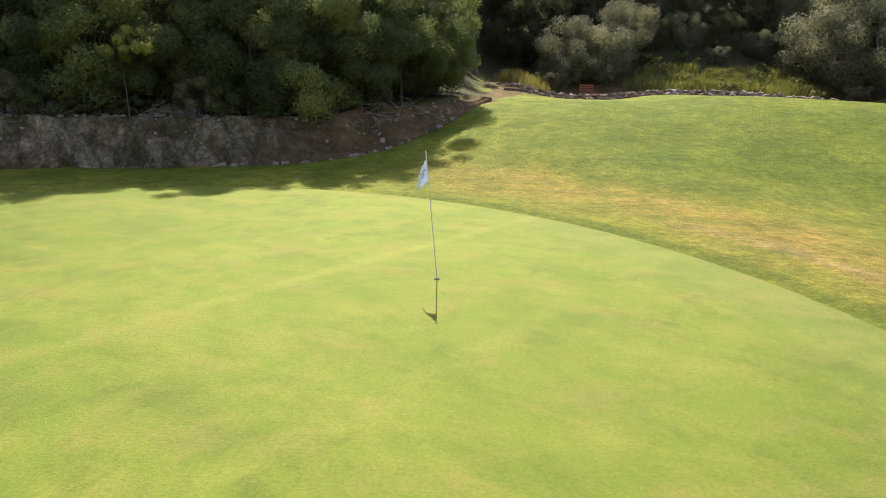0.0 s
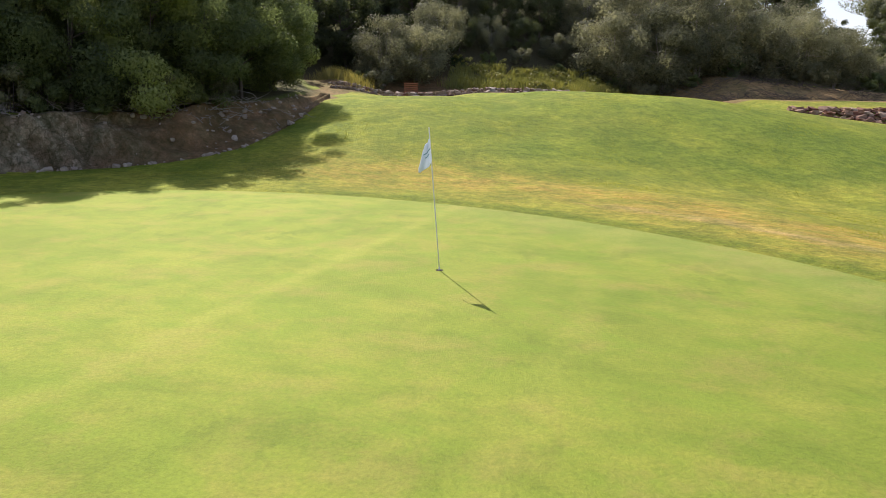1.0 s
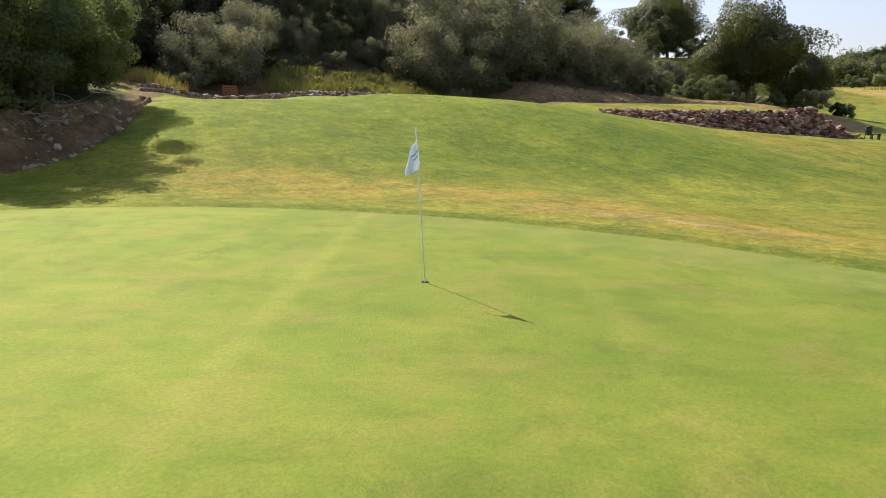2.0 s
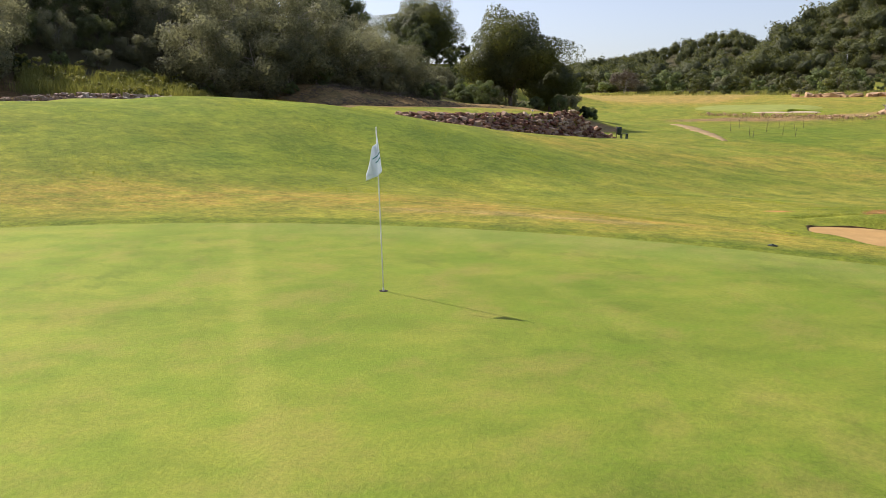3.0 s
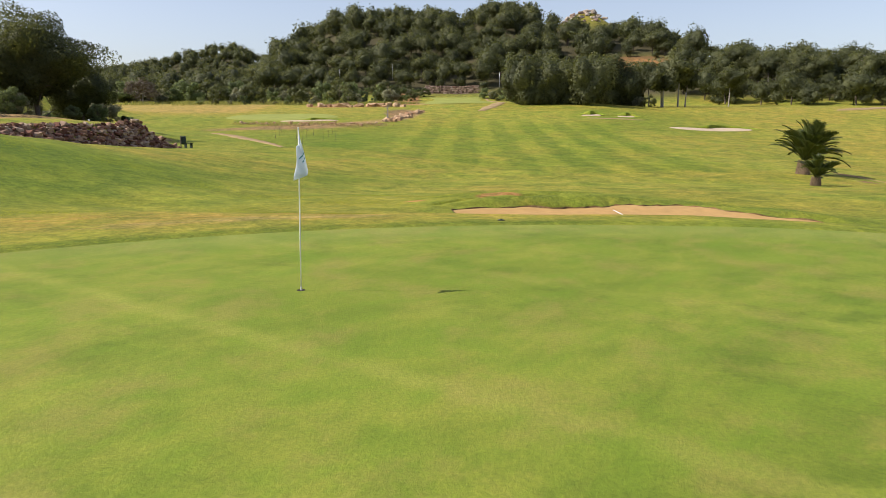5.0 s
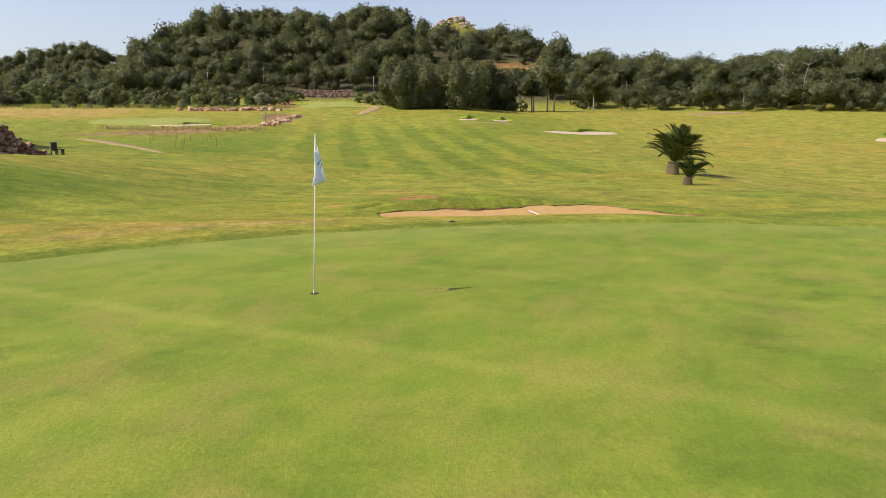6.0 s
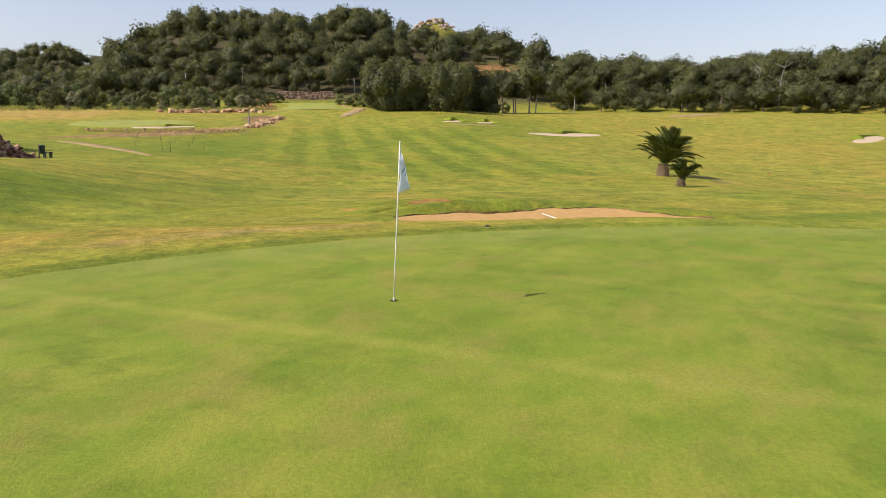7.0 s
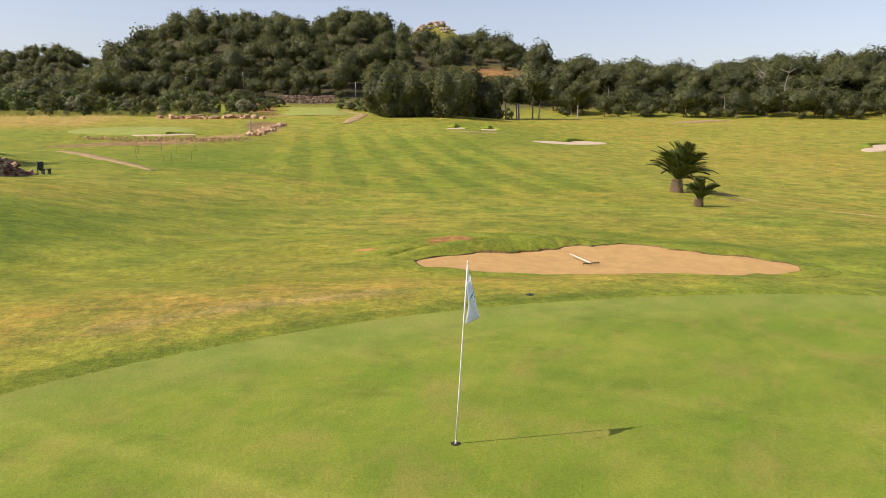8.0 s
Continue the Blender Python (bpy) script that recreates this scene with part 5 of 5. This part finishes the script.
# ---- palms ----
def frond_mesh(seed, length):
    """One arching palm leaf: midrib and two rows of leaflets."""
    rng = np.random.default_rng(seed)
    k = np.linspace(0, 1, 12)
    rib = np.stack([length * (k - 0.12 * k ** 3), 0 * k, length * (0.5 * k - 0.44 * k ** 2.3)], 1)
    vs, fs = [], []
    v, f = tube(rib, 0.028 * (1.05 - k), 4)
    vs.append(v)
    fs.append(f)
    n = len(v)
    for s in np.linspace(0.14, 0.99, 40):
        p = np.array([np.interp(s, k, rib[:, i]) for i in range(3)])
        q = np.array([np.interp(min(s + 0.05, 1), k, rib[:, i]) for i in range(3)]) - p
        q /= np.linalg.norm(q) + 1e-9
        ln = length * 0.2 * math.sin(math.pi * min(0.12 + s * 0.86, 1)) ** 0.6
        for side in (-1, 1):
            tip = p + q * ln * 0.75 + np.array([0, side * ln * 0.8, 0.25 * ln]) + rng.normal(0, 0.03, 3)
            w = q * 0.04
            vs.append(np.array([p - w, p + w, (p + tip) / 2 + w * 1.1 + [0, 0, 0.03], tip]))
            fs.append(np.array([[n, n + 1, n + 2, n + 3]]))
            n += 4
    return mesh_np("frond", np.concatenate(vs), np.concatenate(fs))


def palm(label, x, y, stem, wide, length, count, seed, wind):
    rng = np.random.default_rng(seed)
    ob = thing("palm", label, "palm", pose(x, y, on(x, y, 0.05)))
    k = np.linspace(0, 1, 9)
    part("stem", mesh_np("stem", *tube(np.stack([0 * k, 0 * k, stem * k - 0.1], 1), wide * (1.1 - 0.35 * k + 0.12 * np.sin(k * 6)), 14), True), HUSK, ob, "stout brown stem with leaf bases")
    bases = []
    for r in range(9):
        for c in range(11):
            a = 2 * math.pi * (c + 0.5 * (r % 2)) / 11
            z = stem * (r + 0.6) / 9.5
            rr = wide * (1.1 - 0.35 * z / stem)
            p = np.array([rr * math.cos(a), rr * math.sin(a), z])
            bases.append(tube([p, p + [0.05 * math.cos(a), 0.05 * math.sin(a), 0.06], p + [0.1 * math.cos(a), 0.1 * math.sin(a), 0.16]], [0.06, 0.05, 0.008], 5))
    tagged(part("leaf_bases", mesh_np("leaf_bases", *join_np(bases)), HUSK, ob, "rows of cut leaf bases"), kind="stuff")
    kinds = [frond_mesh(seed * 10 + i, length * s) for i, s in enumerate((1.0, 0.88, 0.76))]
    for me in kinds:
        me.materials.append(PALM)
    for i in range(count):
        t = (i + 0.5) / count
        a = i * 137.5 + rng.normal(0, 8)
        up = 84 - 80 * t + rng.normal(0, 7)
        f = part("frond", kinds[i % 3], None, ob)
        blow = pose(0, 0, 0, wind, 0, 0)
        f.matrix_basis = pose(0, 0, stem) @ blow @ pose(0, 0, 0, 0, 0, a) @ pose(wide * 0.25, 0, 0, rng.normal(0, 14), -up, 0)


palm("large bushy palm with wind-blown dark fronds on the fairway", 52.8, -18.7, 1.25, 0.46, 3.8, 80, 7, 16)
palm("small young palm with spiky dark green fronds on the fairway", 41.0, -14.2, 0.6, 0.24, 1.9, 28, 8, 8)


# ---- far course ----
def strip(name, pts, wide, lift, material, label, category):
    """A band of surface laid along a line on the land."""
    pts = np.array(pts, float)
    k = np.linspace(0, 1, len(pts))
    fine = np.linspace(0, 1, 60)
    line = np.stack([np.interp(fine, k, pts[:, i]) for i in (0, 1)], 1)
    kern = np.ones(9) / 9
    line = np.stack([np.convolve(np.pad(line[:, i], 4, mode="edge"), kern, mode="valid") for i in (0, 1)], 1)
    way = np.gradient(line, axis=0)
    nrm = np.stack([-way[:, 1], way[:, 0]], 1) / np.linalg.norm(way, axis=1)[:, None]
    w = np.interp(fine, np.linspace(0, 1, len(wide)), wide) * (1 + 0.12 * np.sin(fine * 40) + 0.1 * np.sin(fine * 71))
    rows = []
    for s, dz in ((-1.15, -0.3), (-1, 0), (-0.4, 0.02), (0.4, 0.02), (1, 0), (1.15, -0.3)):
        p = line + nrm * (w * s)[:, None]
        rows.append(np.stack([p[:, 0], p[:, 1], lay(p[:, 0], p[:, 1]) + lift + dz], 1))
    v = np.stack(rows, 1)
    i, j = np.meshgrid(np.arange(59), np.arange(5), indexing="ij")
    f = np.stack([i * 6 + j, (i + 1) * 6 + j, (i + 1) * 6 + j + 1, i * 6 + j + 1], -1).reshape(-1, 4)
    return tagged(part(name, mesh_np(name, v.reshape(-1, 3), f, True), material), label, category, kind="structure")


EARTH = simple("path_earth", (0.33, 0.235, 0.12), 0.95, spec=0.1, vary=0.25, scale=0.8)
strip("sand_path", [(99, 47), (90, 41.5), (80, 36.5), (70, 31.5), (62, 27.5)], [0.7, 0.9, 0.8, 0.6, 0.2], 0.02, EARTH, "worn sandy path across the rough", "path")
strip("sand_path", [(147, 6.6), (156, 4.6), (165, 2.4), (175, 0.2), (190, 0.4), (215, 1.0), (250, 2.4)], [0.5, 1.3, 1.3, 1.1, 0.9, 0.7, 0.5], 0.05, EARTH, "pale worn path beside the thicket", "path")
strip("mown_lane", [(172, 11.8), (190, 12), (215, 12.2), (252, 12.4)], [7.6, 8.0, 8.2, 8.3], 0.05, FARGREEN, "mown tee strip running up to the stone wall", "tee strip")


def oval(rx, ry, turn, wob=0.15):
    def edge(a):
        b = a - radians(turn)
        r = rx * ry / np.hypot(ry * np.cos(b), rx * np.sin(b))
        return r * (1 + wob * np.sin(2 * b + 0.7) + 0.6 * wob * np.sin(3 * b + 2))
    return edge


def far_patch(name, cx, cy, edge, lift, material, label, category):
    dish(name, cx, cy, edge, lambda x, y, k: lay(x, y) + lift - 0.3 * (k > 0.985), material, label, category, 8, 60)


def far_bunker(cx, cy, rx, ry, turn, lip=0.5):
    """A shallow bunker with a raised turf lip behind the sand."""
    edge = oval(rx, ry, turn, 0.24)
    dish("far_bunker", cx, cy, edge, lambda x, y, k: lay(x, y) + 0.06 + 0.25 * smooth(cx, cx + rx + ry, x) - 0.3 * (k > 0.985), PALE_SAND, "pale sand bunker across the fairway", "bunker", 8, 60)
    a = np.linspace(-1.35, 1.35, 40)
    rows = []
    for out, up in ((-0.1, 0.0), (-0.15, lip), (0.7, lip * 1.05), (2.6, -0.25)):
        r = edge(a) + out
        x, y = cx + r * np.cos(a), cy + r * np.sin(a)
        rows.append(np.stack([x, y, lay(x, y) + up * np.cos(a * 1.12) + 0.02], 1))
    v = np.stack(rows)
    i, j = np.meshgrid(np.arange(3), np.arange(39), indexing="ij")
    f = np.stack([i * 40 + j, (i + 1) * 40 + j, (i + 1) * 40 + j + 1, i * 40 + j + 1], -1).reshape(-1, 4)
    tagged(part("bunker_lip", mesh_np("bunker_lip", v.reshape(-1, 3), f, True), GROUND), "turf lip behind the pale sand", "bunker lip", kind="structure")


far_bunker(121.5, -34.5, 7.6, 2.7, 102, 0.6)
far_bunker(113.5, -92.0, 8.0, 2.0, 125, 0.5)
far_bunker(139.0, -15.7, 1.9, 1.2, 95, 0.75)
far_bunker(139.5, -22.8, 1.7, 1.0, 95, 0.7)
far_bunker(124.0, 37.6, 5.0, 1.1, 100, 0.4)
far_patch("far_green", 131, 44.5, oval(10.5, 7.5, 90, 0.08), 0.18, FARGREEN, "smooth light green putting green across the valley", "putting green")
far_patch("sand_scrape", 133.5, -19.5, oval(6.0, 0.6, 95), 0.08, EARTH, "thin pale sandy scrape in the turf", "bare ground")
far_patch("sand_scrape", 168, -87, oval(11, 1.6, 112), 0.16, EARTH, "strip of pale bare earth across the far field", "bare ground")

rng = np.random.default_rng(21)
rocks = stone_set(make_stone("ochre_rock", [(0.45, 0.27, 0.15), (0.52, 0.36, 0.22), (0.38, 0.22, 0.12)]))
for x, y, s in ((163, 43.4, 2.6), (163.5, 41.6, 1.7), (163, 39.0, 3.9), (162.5, 37.2, 2.2), (163, 34.8, 2.3), (164.5, 32.0, 3.1), (165, 29.8, 2.8), (164.6, 27.8, 2.4), (163.4, 25.8, 2.6), (165.5, 30.9, 1.8), (162.4, 24.2, 1.6), (164, 46.5, 1.7), (161.5, 36.2, 1.1), (161.8, 28.4, 1.3)):
    ob = tagged(new("boulder", rocks[rng.integers(5)]), "flat ochre boulder at the edge of the rough", "boulder", "ochre boulders")
    ob.matrix_basis = pose(x, y, on(x, y, -0.2), rng.normal(0, 6), rng.normal(0, 6), rng.uniform(0, 360)) @ Matrix.Diagonal((s * 0.72, s * 0.72, s * 0.62, 1))
heap = thing("stone_heap", "heap of pale stones below a dead stump", "stone heap", pose(0, 0, 0))
pale = stone_set(PALESTONE)
for k in range(70):
    x = 123 + 23 * rng.random()
    y = 23.4 - (x - 123) * 0.19 + rng.normal(0, 0.6)
    s = rng.uniform(0.45, 1.15)
    part("stone", rocks[k % 5], None, heap).matrix_basis = pose(x, y, on(x, y, -0.1), rng.normal(0, 15), rng.normal(0, 15), rng.uniform(0, 360)) @ Matrix.Diagonal((s, s, s, 1))
low = thing("stone_row", "broken row of stones in dry scrub below the far green", "stone row", pose(0, 0, 0))
for k in range(60):
    y = rng.uniform(24, 50)
    x = 118 + 0.06 * (y - 30) + rng.normal(0, 1.3)
    s = rng.uniform(0.25, 0.6)
    part("stone", rocks[k % 5], None, low).matrix_basis = pose(x, y, on(x, y, -0.05), rng.normal(0, 15), 0, rng.uniform(0, 360)) @ Matrix.Diagonal((s, s, s, 1))
weeds("dry_scrub", "straw-coloured dry weeds below the far green", "grass", 22, [(116 + rng.normal(0, 1.5), y, 2.2, 90) for y in np.arange(24, 50, 1.3)], 0.4, leafy("straw", (0.22, 0.16, 0.09), (0.42, 0.34, 0.2), 0.3), 0.03)
weeds("field_edge_weeds", "rough dry weeds along the foot of the wooded hill", "grass", 23, [(rng.uniform(168, 200), y, 4.0, 200) for y in np.arange(26, 95, 1.4)], 0.8, WEED, 0.05)


def bare_tree(name, label, x, y, high, seed, material, girth):
    rng = np.random.default_rng(seed)
    ob = thing(name, label, "dead tree", pose(x, y, on(x, y)))
    k = np.linspace(0, 1, 9)[:, None]
    trunk = np.array([0, 0, -0.2]) + k * [rng.normal(0, 0.06) * high, rng.normal(0, 0.06) * high, high] + rng.normal(0, 0.02 * high, (9, 3)) * k
    tubes = [tube(trunk, girth * (1.05 - k[:, 0]), 7)]
    for _ in range(int(4 + high)):
        s = trunk[rng.integers(3, 8)]
        a, ln = rng.uniform(0, 6.28), high * rng.uniform(0.12, 0.3)
        q = np.linspace(0, 1, 5)[:, None]
        limb = s + q * [math.cos(a) * ln, math.sin(a) * ln, ln * rng.uniform(0.3, 1.0)] + rng.normal(0, 0.03 * ln, (5, 3)) * q
        tubes.append(tube(limb, girth * 0.35 * (1.05 - q[:, 0]), 5))
    part("trunk", mesh_np("trunk", *join_np(tubes), True), material, ob)


bare_tree("dead_stump", "grey dead stump with broken limbs beside the stones", 125, 23.9, 3.2, 31, PALE_BARK, 0.22)
for k, (x, y) in enumerate(((70, 27.5), (74, 29), (79, 27), (84, 30), (88, 28), (93, 31), (82, 33.5), (90, 35), (97, 29), (103, 38), (76, 25), (99, 34))):
    bare_tree("sapling", "thin leafless sapling in the rough", x, y, 1.3 + 0.1 * (k % 4), 40 + k, BARK, 0.03)
for k, (x, y) in enumerate(((204.5, -134.5), (209.5, -129.5))):
    bare_tree("dead_pine", "tall pale dead pine at the edge of the wood", x, y, 14.5, 60 + k, PALE_BARK, 0.32)

for x, y in ((63.2, -36.7),):
    st = thing("marker_stake", "short red hazard stake in the turf", "stake", pose(x, y, on(x, y, 0.1)), group="hazard stakes")
    rod("shaft", (0, 0, 0), (0, 0, 0.45), 0.04, 0.04, RED, st)
    rod("cap", (0, 0, 0.45), (0, 0, 0.49), 0.04, 0.025, WHITE, st)

for x, y in ((281, 94), (283, 78), (270, 57), (279, 38), (274, 17.5), (266, -3)):
    lamp = thing("street_lamp", "slim grey street lamp below the wooded hill", "street lamp", pose(x, y, on(x, y, 0.2)), group="street lamps")
    rod("pole", (0, 0, 0), (0, 0, 5.6), 0.09, 0.07, STEEL, lamp)
    rod("arm", (0, 0, 5.55), (-0.5, 0, 5.7), 0.05, 0.05, STEEL, lamp)
    block("head", (0.7, 0.3, 0.22), pose(-0.7, 0, 5.72), STEEL, lamp)


def far_wall():
    """Stacked boulder wall below the hill; its stones are too far off to pick apart."""
    rng = np.random.default_rng(24)
    bits = []
    shapes = [arrays(m) for m in STONES]
    for r in range(5):
        for k in range(30):
            y = 5 + 19.5 * (k + 0.5 * (r % 2)) / 30 + rng.normal(0, 0.08)
            x = 258.5 + 0.35 * r + 0.03 * (y - 5) + rng.normal(0, 0.1)
            v, f = shapes[rng.integers(5)]
            t = rng.uniform(0, 6.28)
            rot = np.array([[math.cos(t), -math.sin(t), 0], [math.sin(t), math.cos(t), 0], [0, 0, 1]])
            bits.append(((v * rng.uniform(0.6, 0.95)) @ rot.T + [x, y, float(lay(258, y)) + 0.2 + 0.62 * r], f))
    ob = thing("boulder_wall", "wall of stacked pale boulders at the head of the lane", "stone wall", pose(0, 0, 0))
    tagged(part("stones", mesh_np("stones", *join_np(bits)), ROCK, ob), kind="stuff")


far_wall()

# ---- far trees ----
far_pines = [tree("stone_pine", "dark pine with a broad crown on a bare trunk", "tree", 80 + k, h, w, lo, 40, 3600, 0.21, PINE, PALE_BARK, 1, 0.2, "round", 0.2, group="far pines", limbs=9, dense=1)
             for k, (h, w, lo) in enumerate([(10.0, 8.5, 3.4), (9.0, 7.5, 2.2), (11.0, 8.0, 4.2)])]
low_pines = [tree("bushy_pine", "dense dark pine with boughs down to the ground", "tree", 84 + k, h, w, -2.0, 60, 6500, 0.22, PINE, BARK, 2, 0.2, "bush", group="thicket", limbs=6, dense=1) for k, (h, w) in enumerate([(10.5, 9.0), (8.5, 8.5)])]
far_bushes = [tree("far_shrub", "dull green shrub below the wooded hill", "shrub", 88 + k, h, w, 0.1, 22, 2000, 0.22, mt, BARK, 3, 0.08, "bush", group="far shrubs", limbs=0) for k, (h, w, mt) in enumerate([(4.2, 5.5, OAK), (3.0, 4.6, OLIVE), (5.5, 6.0, PINE)])]
thicket = [(165 + rng.uniform(0, 4) + (0.35 * -y if y < -20 else 0), y, rng.uniform(0.95, 1.2)) for y in (-3, -7, -11, -15, -19, -23, -27, -31)]
thicket += [(174 + rng.uniform(0, 4), y, rng.uniform(1.0, 1.25)) for y in (-4, -9, -14, -19, -24, -30)]
grow(low_pines, thicket, rng, placed)
grow(far_pines, [(176, -36, 1.1), (178, -40, 1.15), (179, -44, 1.2), (183, -47, 1.1), (187, -42, 1.15), (192.5, -61.5, 0.95), (184, -36, 1.15)]
     + [(x, y, rng.uniform(0.9, 1.25)) for x, y in zip(np.linspace(253, 189, 34) + rng.normal(0, 2, 34), np.linspace(-92, -170, 34))]
     + [(x, y, rng.uniform(1.0, 1.3)) for x, y in zip(np.linspace(262, 200, 26) + rng.normal(0, 2, 26), np.linspace(-88, -172, 26))], rng, placed)
grow(far_bushes, [(176, -3.0, 0.9), (200, -4, 0.9), (212, -5, 0.9), (167, -2.5, 0.8), (173, -33, 0.8), (171, -35, 0.6)]
     + [(rng.uniform(192, 236), y, rng.uniform(0.7, 1.5)) for y in np.arange(30, 118, 1.5)] + [(rng.uniform(172, 186), y, rng.uniform(0.3, 0.55)) for y in np.arange(30, 80, 3.5)]
     + [(x, y, rng.uniform(0.45, 0.9)) for x, y in zip(np.linspace(222, 182, 30), np.linspace(-119, -172, 30) + rng.normal(0, 1.5, 30))] + [(x, y, rng.uniform(0.4, 0.8)) for x, y in zip(np.linspace(256, 222, 12), np.linspace(-84, -119, 12) + rng.normal(0, 2, 12))]
     + [(250 + rng.uniform(0, 10), y, rng.uniform(0.5, 0.8)) for y in np.arange(24, 60, 3)] + [(240, 28, 0.7), (247, 3, 0.8), (245, 0, 0.9), (238, -2, 0.9), (228, -4, 0.9)], rng, placed)
grey_bush = tree("leafless_bush", "broad grey-brown leafless bush beyond the field", "shrub", 99, 6.0, 9.5, 0.2, 36, 5000, 0.16, DRYLEAF, PALE_BARK, 5, 0.14)
grey_bush.matrix_basis = pose(188, 97, on(188, 97))


def wooded_hill():
    """The far woods as one mass: each tree a trunk and a rounded crown of leaf clumps."""
    rng = np.random.default_rng(25)
    kinds, far_kinds = [], []
    for k in range(10):
        crown = dome(rng, rng.uniform(7.5, 9.8), rng.uniform(0.6, 3.0), rng.uniform(8.0, 10.5), 1150, 0.27)
        sway = rng.normal(0, 0.6, 2)
        tv, tf = tube([(0, 0, -1), (sway[0] * 0.4, sway[1] * 0.4, 3), (sway[0], sway[1], 6.5)], [0.26, 0.2, 0.1], 5)
        kinds.append((crown, (np.hstack([tv, unit(tv * [1, 1, 0])]), tf)))
    for k in range(6):
        far_kinds.append((dome(rng, rng.uniform(7.5, 9.5), 0.3, rng.uniform(8, 10), 420, 0.42, 2, 30), None))
    bits, stems = [], []

    def put(x, y, s, thin=0):
        crown, stem = far_kinds[rng.integers(6)] if thin else kinds[rng.integers(10)]
        t = rng.uniform(0, 6.28)
        rot = np.array([[math.cos(t), -math.sin(t), 0], [math.sin(t), math.cos(t), 0], [0, 0, 1]])
        size, at = [s, s, s * rng.uniform(0.85, 1.1)], [x, y, float(height(x, y)) - 0.2]
        for piece, heap in ((crown, bits), (stem, stems)):
            if piece:
                heap.append((np.hstack([(piece[0][:, :3] * size) @ rot.T + at, piece[0][:, 3:] @ rot.T]), piece[1]))

    for r in np.arange(240, 432, 8.4):
        for a in np.arange(-52, 38, math.degrees(8.2 / r)):
            aa, rr = radians(a + rng.normal(0, 0.5)), r + rng.normal(0, 2.5)
            x, y = rr * math.cos(aa), 12 + rr * math.sin(aa)
            if r < 262 and -19 < a < 24 or r < 272 and -9 < a < 4 or r > float(crest_at(a)) + 25 or math.hypot(x - 299, y + 62) < 15 or r < 296 and abs(a + 13.9) < 2.6:
                continue
            if math.hypot(x - 389, y + 56) < 18 or r > 362 and abs(a + 9.2) < 2.6 or rng.random() < 0.06:
                continue
            put(x, y, rng.uniform(0.65, 1.25), r > 345)
            if rng.random() < 0.85 and not (abs(a + 13.9) < 3 and r < 310):
                put(x - rng.uniform(2, 6), y + rng.uniform(-5, 5), rng.uniform(0.28, 0.6), 1)
    for r in np.arange(560, 735, 15):
        for a in np.arange(12, 44, math.degrees(9.0 / r)):
            aa, rr = radians(a + rng.normal(0, 0.4)), r + rng.normal(0, 4)
            put(rr * math.cos(aa), 12 + rr * math.sin(aa), rng.uniform(0.75, 1.25), 1)
    for r in np.arange(262, 420, 10):
        for a in np.arange(24, 48, math.degrees(9.5 / r)):
            aa, rr = radians(a + rng.normal(0, 0.5)), r + rng.normal(0, 3)
            put(rr * math.cos(aa), 12 + rr * math.sin(aa), rng.uniform(0.6, 0.95), 1)
    trunks = part("wooded_hillside_trunks", mesh_np("wooded_hillside_trunks", *join_np(stems)), BARK)
    tagged(trunks, "bare pine trunks between the crowns of the hill wood", "woodland", kind="stuff")
    ob = part("wooded_hillside", mesh_np("wooded_hillside", *join_np(bits)), PINE)
    tagged(ob, "dense dark green pine wood covering the hills", "woodland", kind="stuff")


wooded_hill()
crag = thing("rocky_outcrop", "pale lichen-covered rock outcrop on the hilltop", "rock outcrop", pose(0, 0, 0))
for k in range(70):
    x, y, s = 390 + rng.normal(0, 6), -56 + rng.normal(0, 7), rng.uniform(0.8, 2.6)
    part("rock", pale[k % 5], None, crag).matrix_basis = pose(x, y, float(height(x, y)) + 0.1 * s, rng.normal(0, 12), rng.normal(0, 12), rng.uniform(0, 360)) @ Matrix.Diagonal((s, s, s * 0.9, 1))
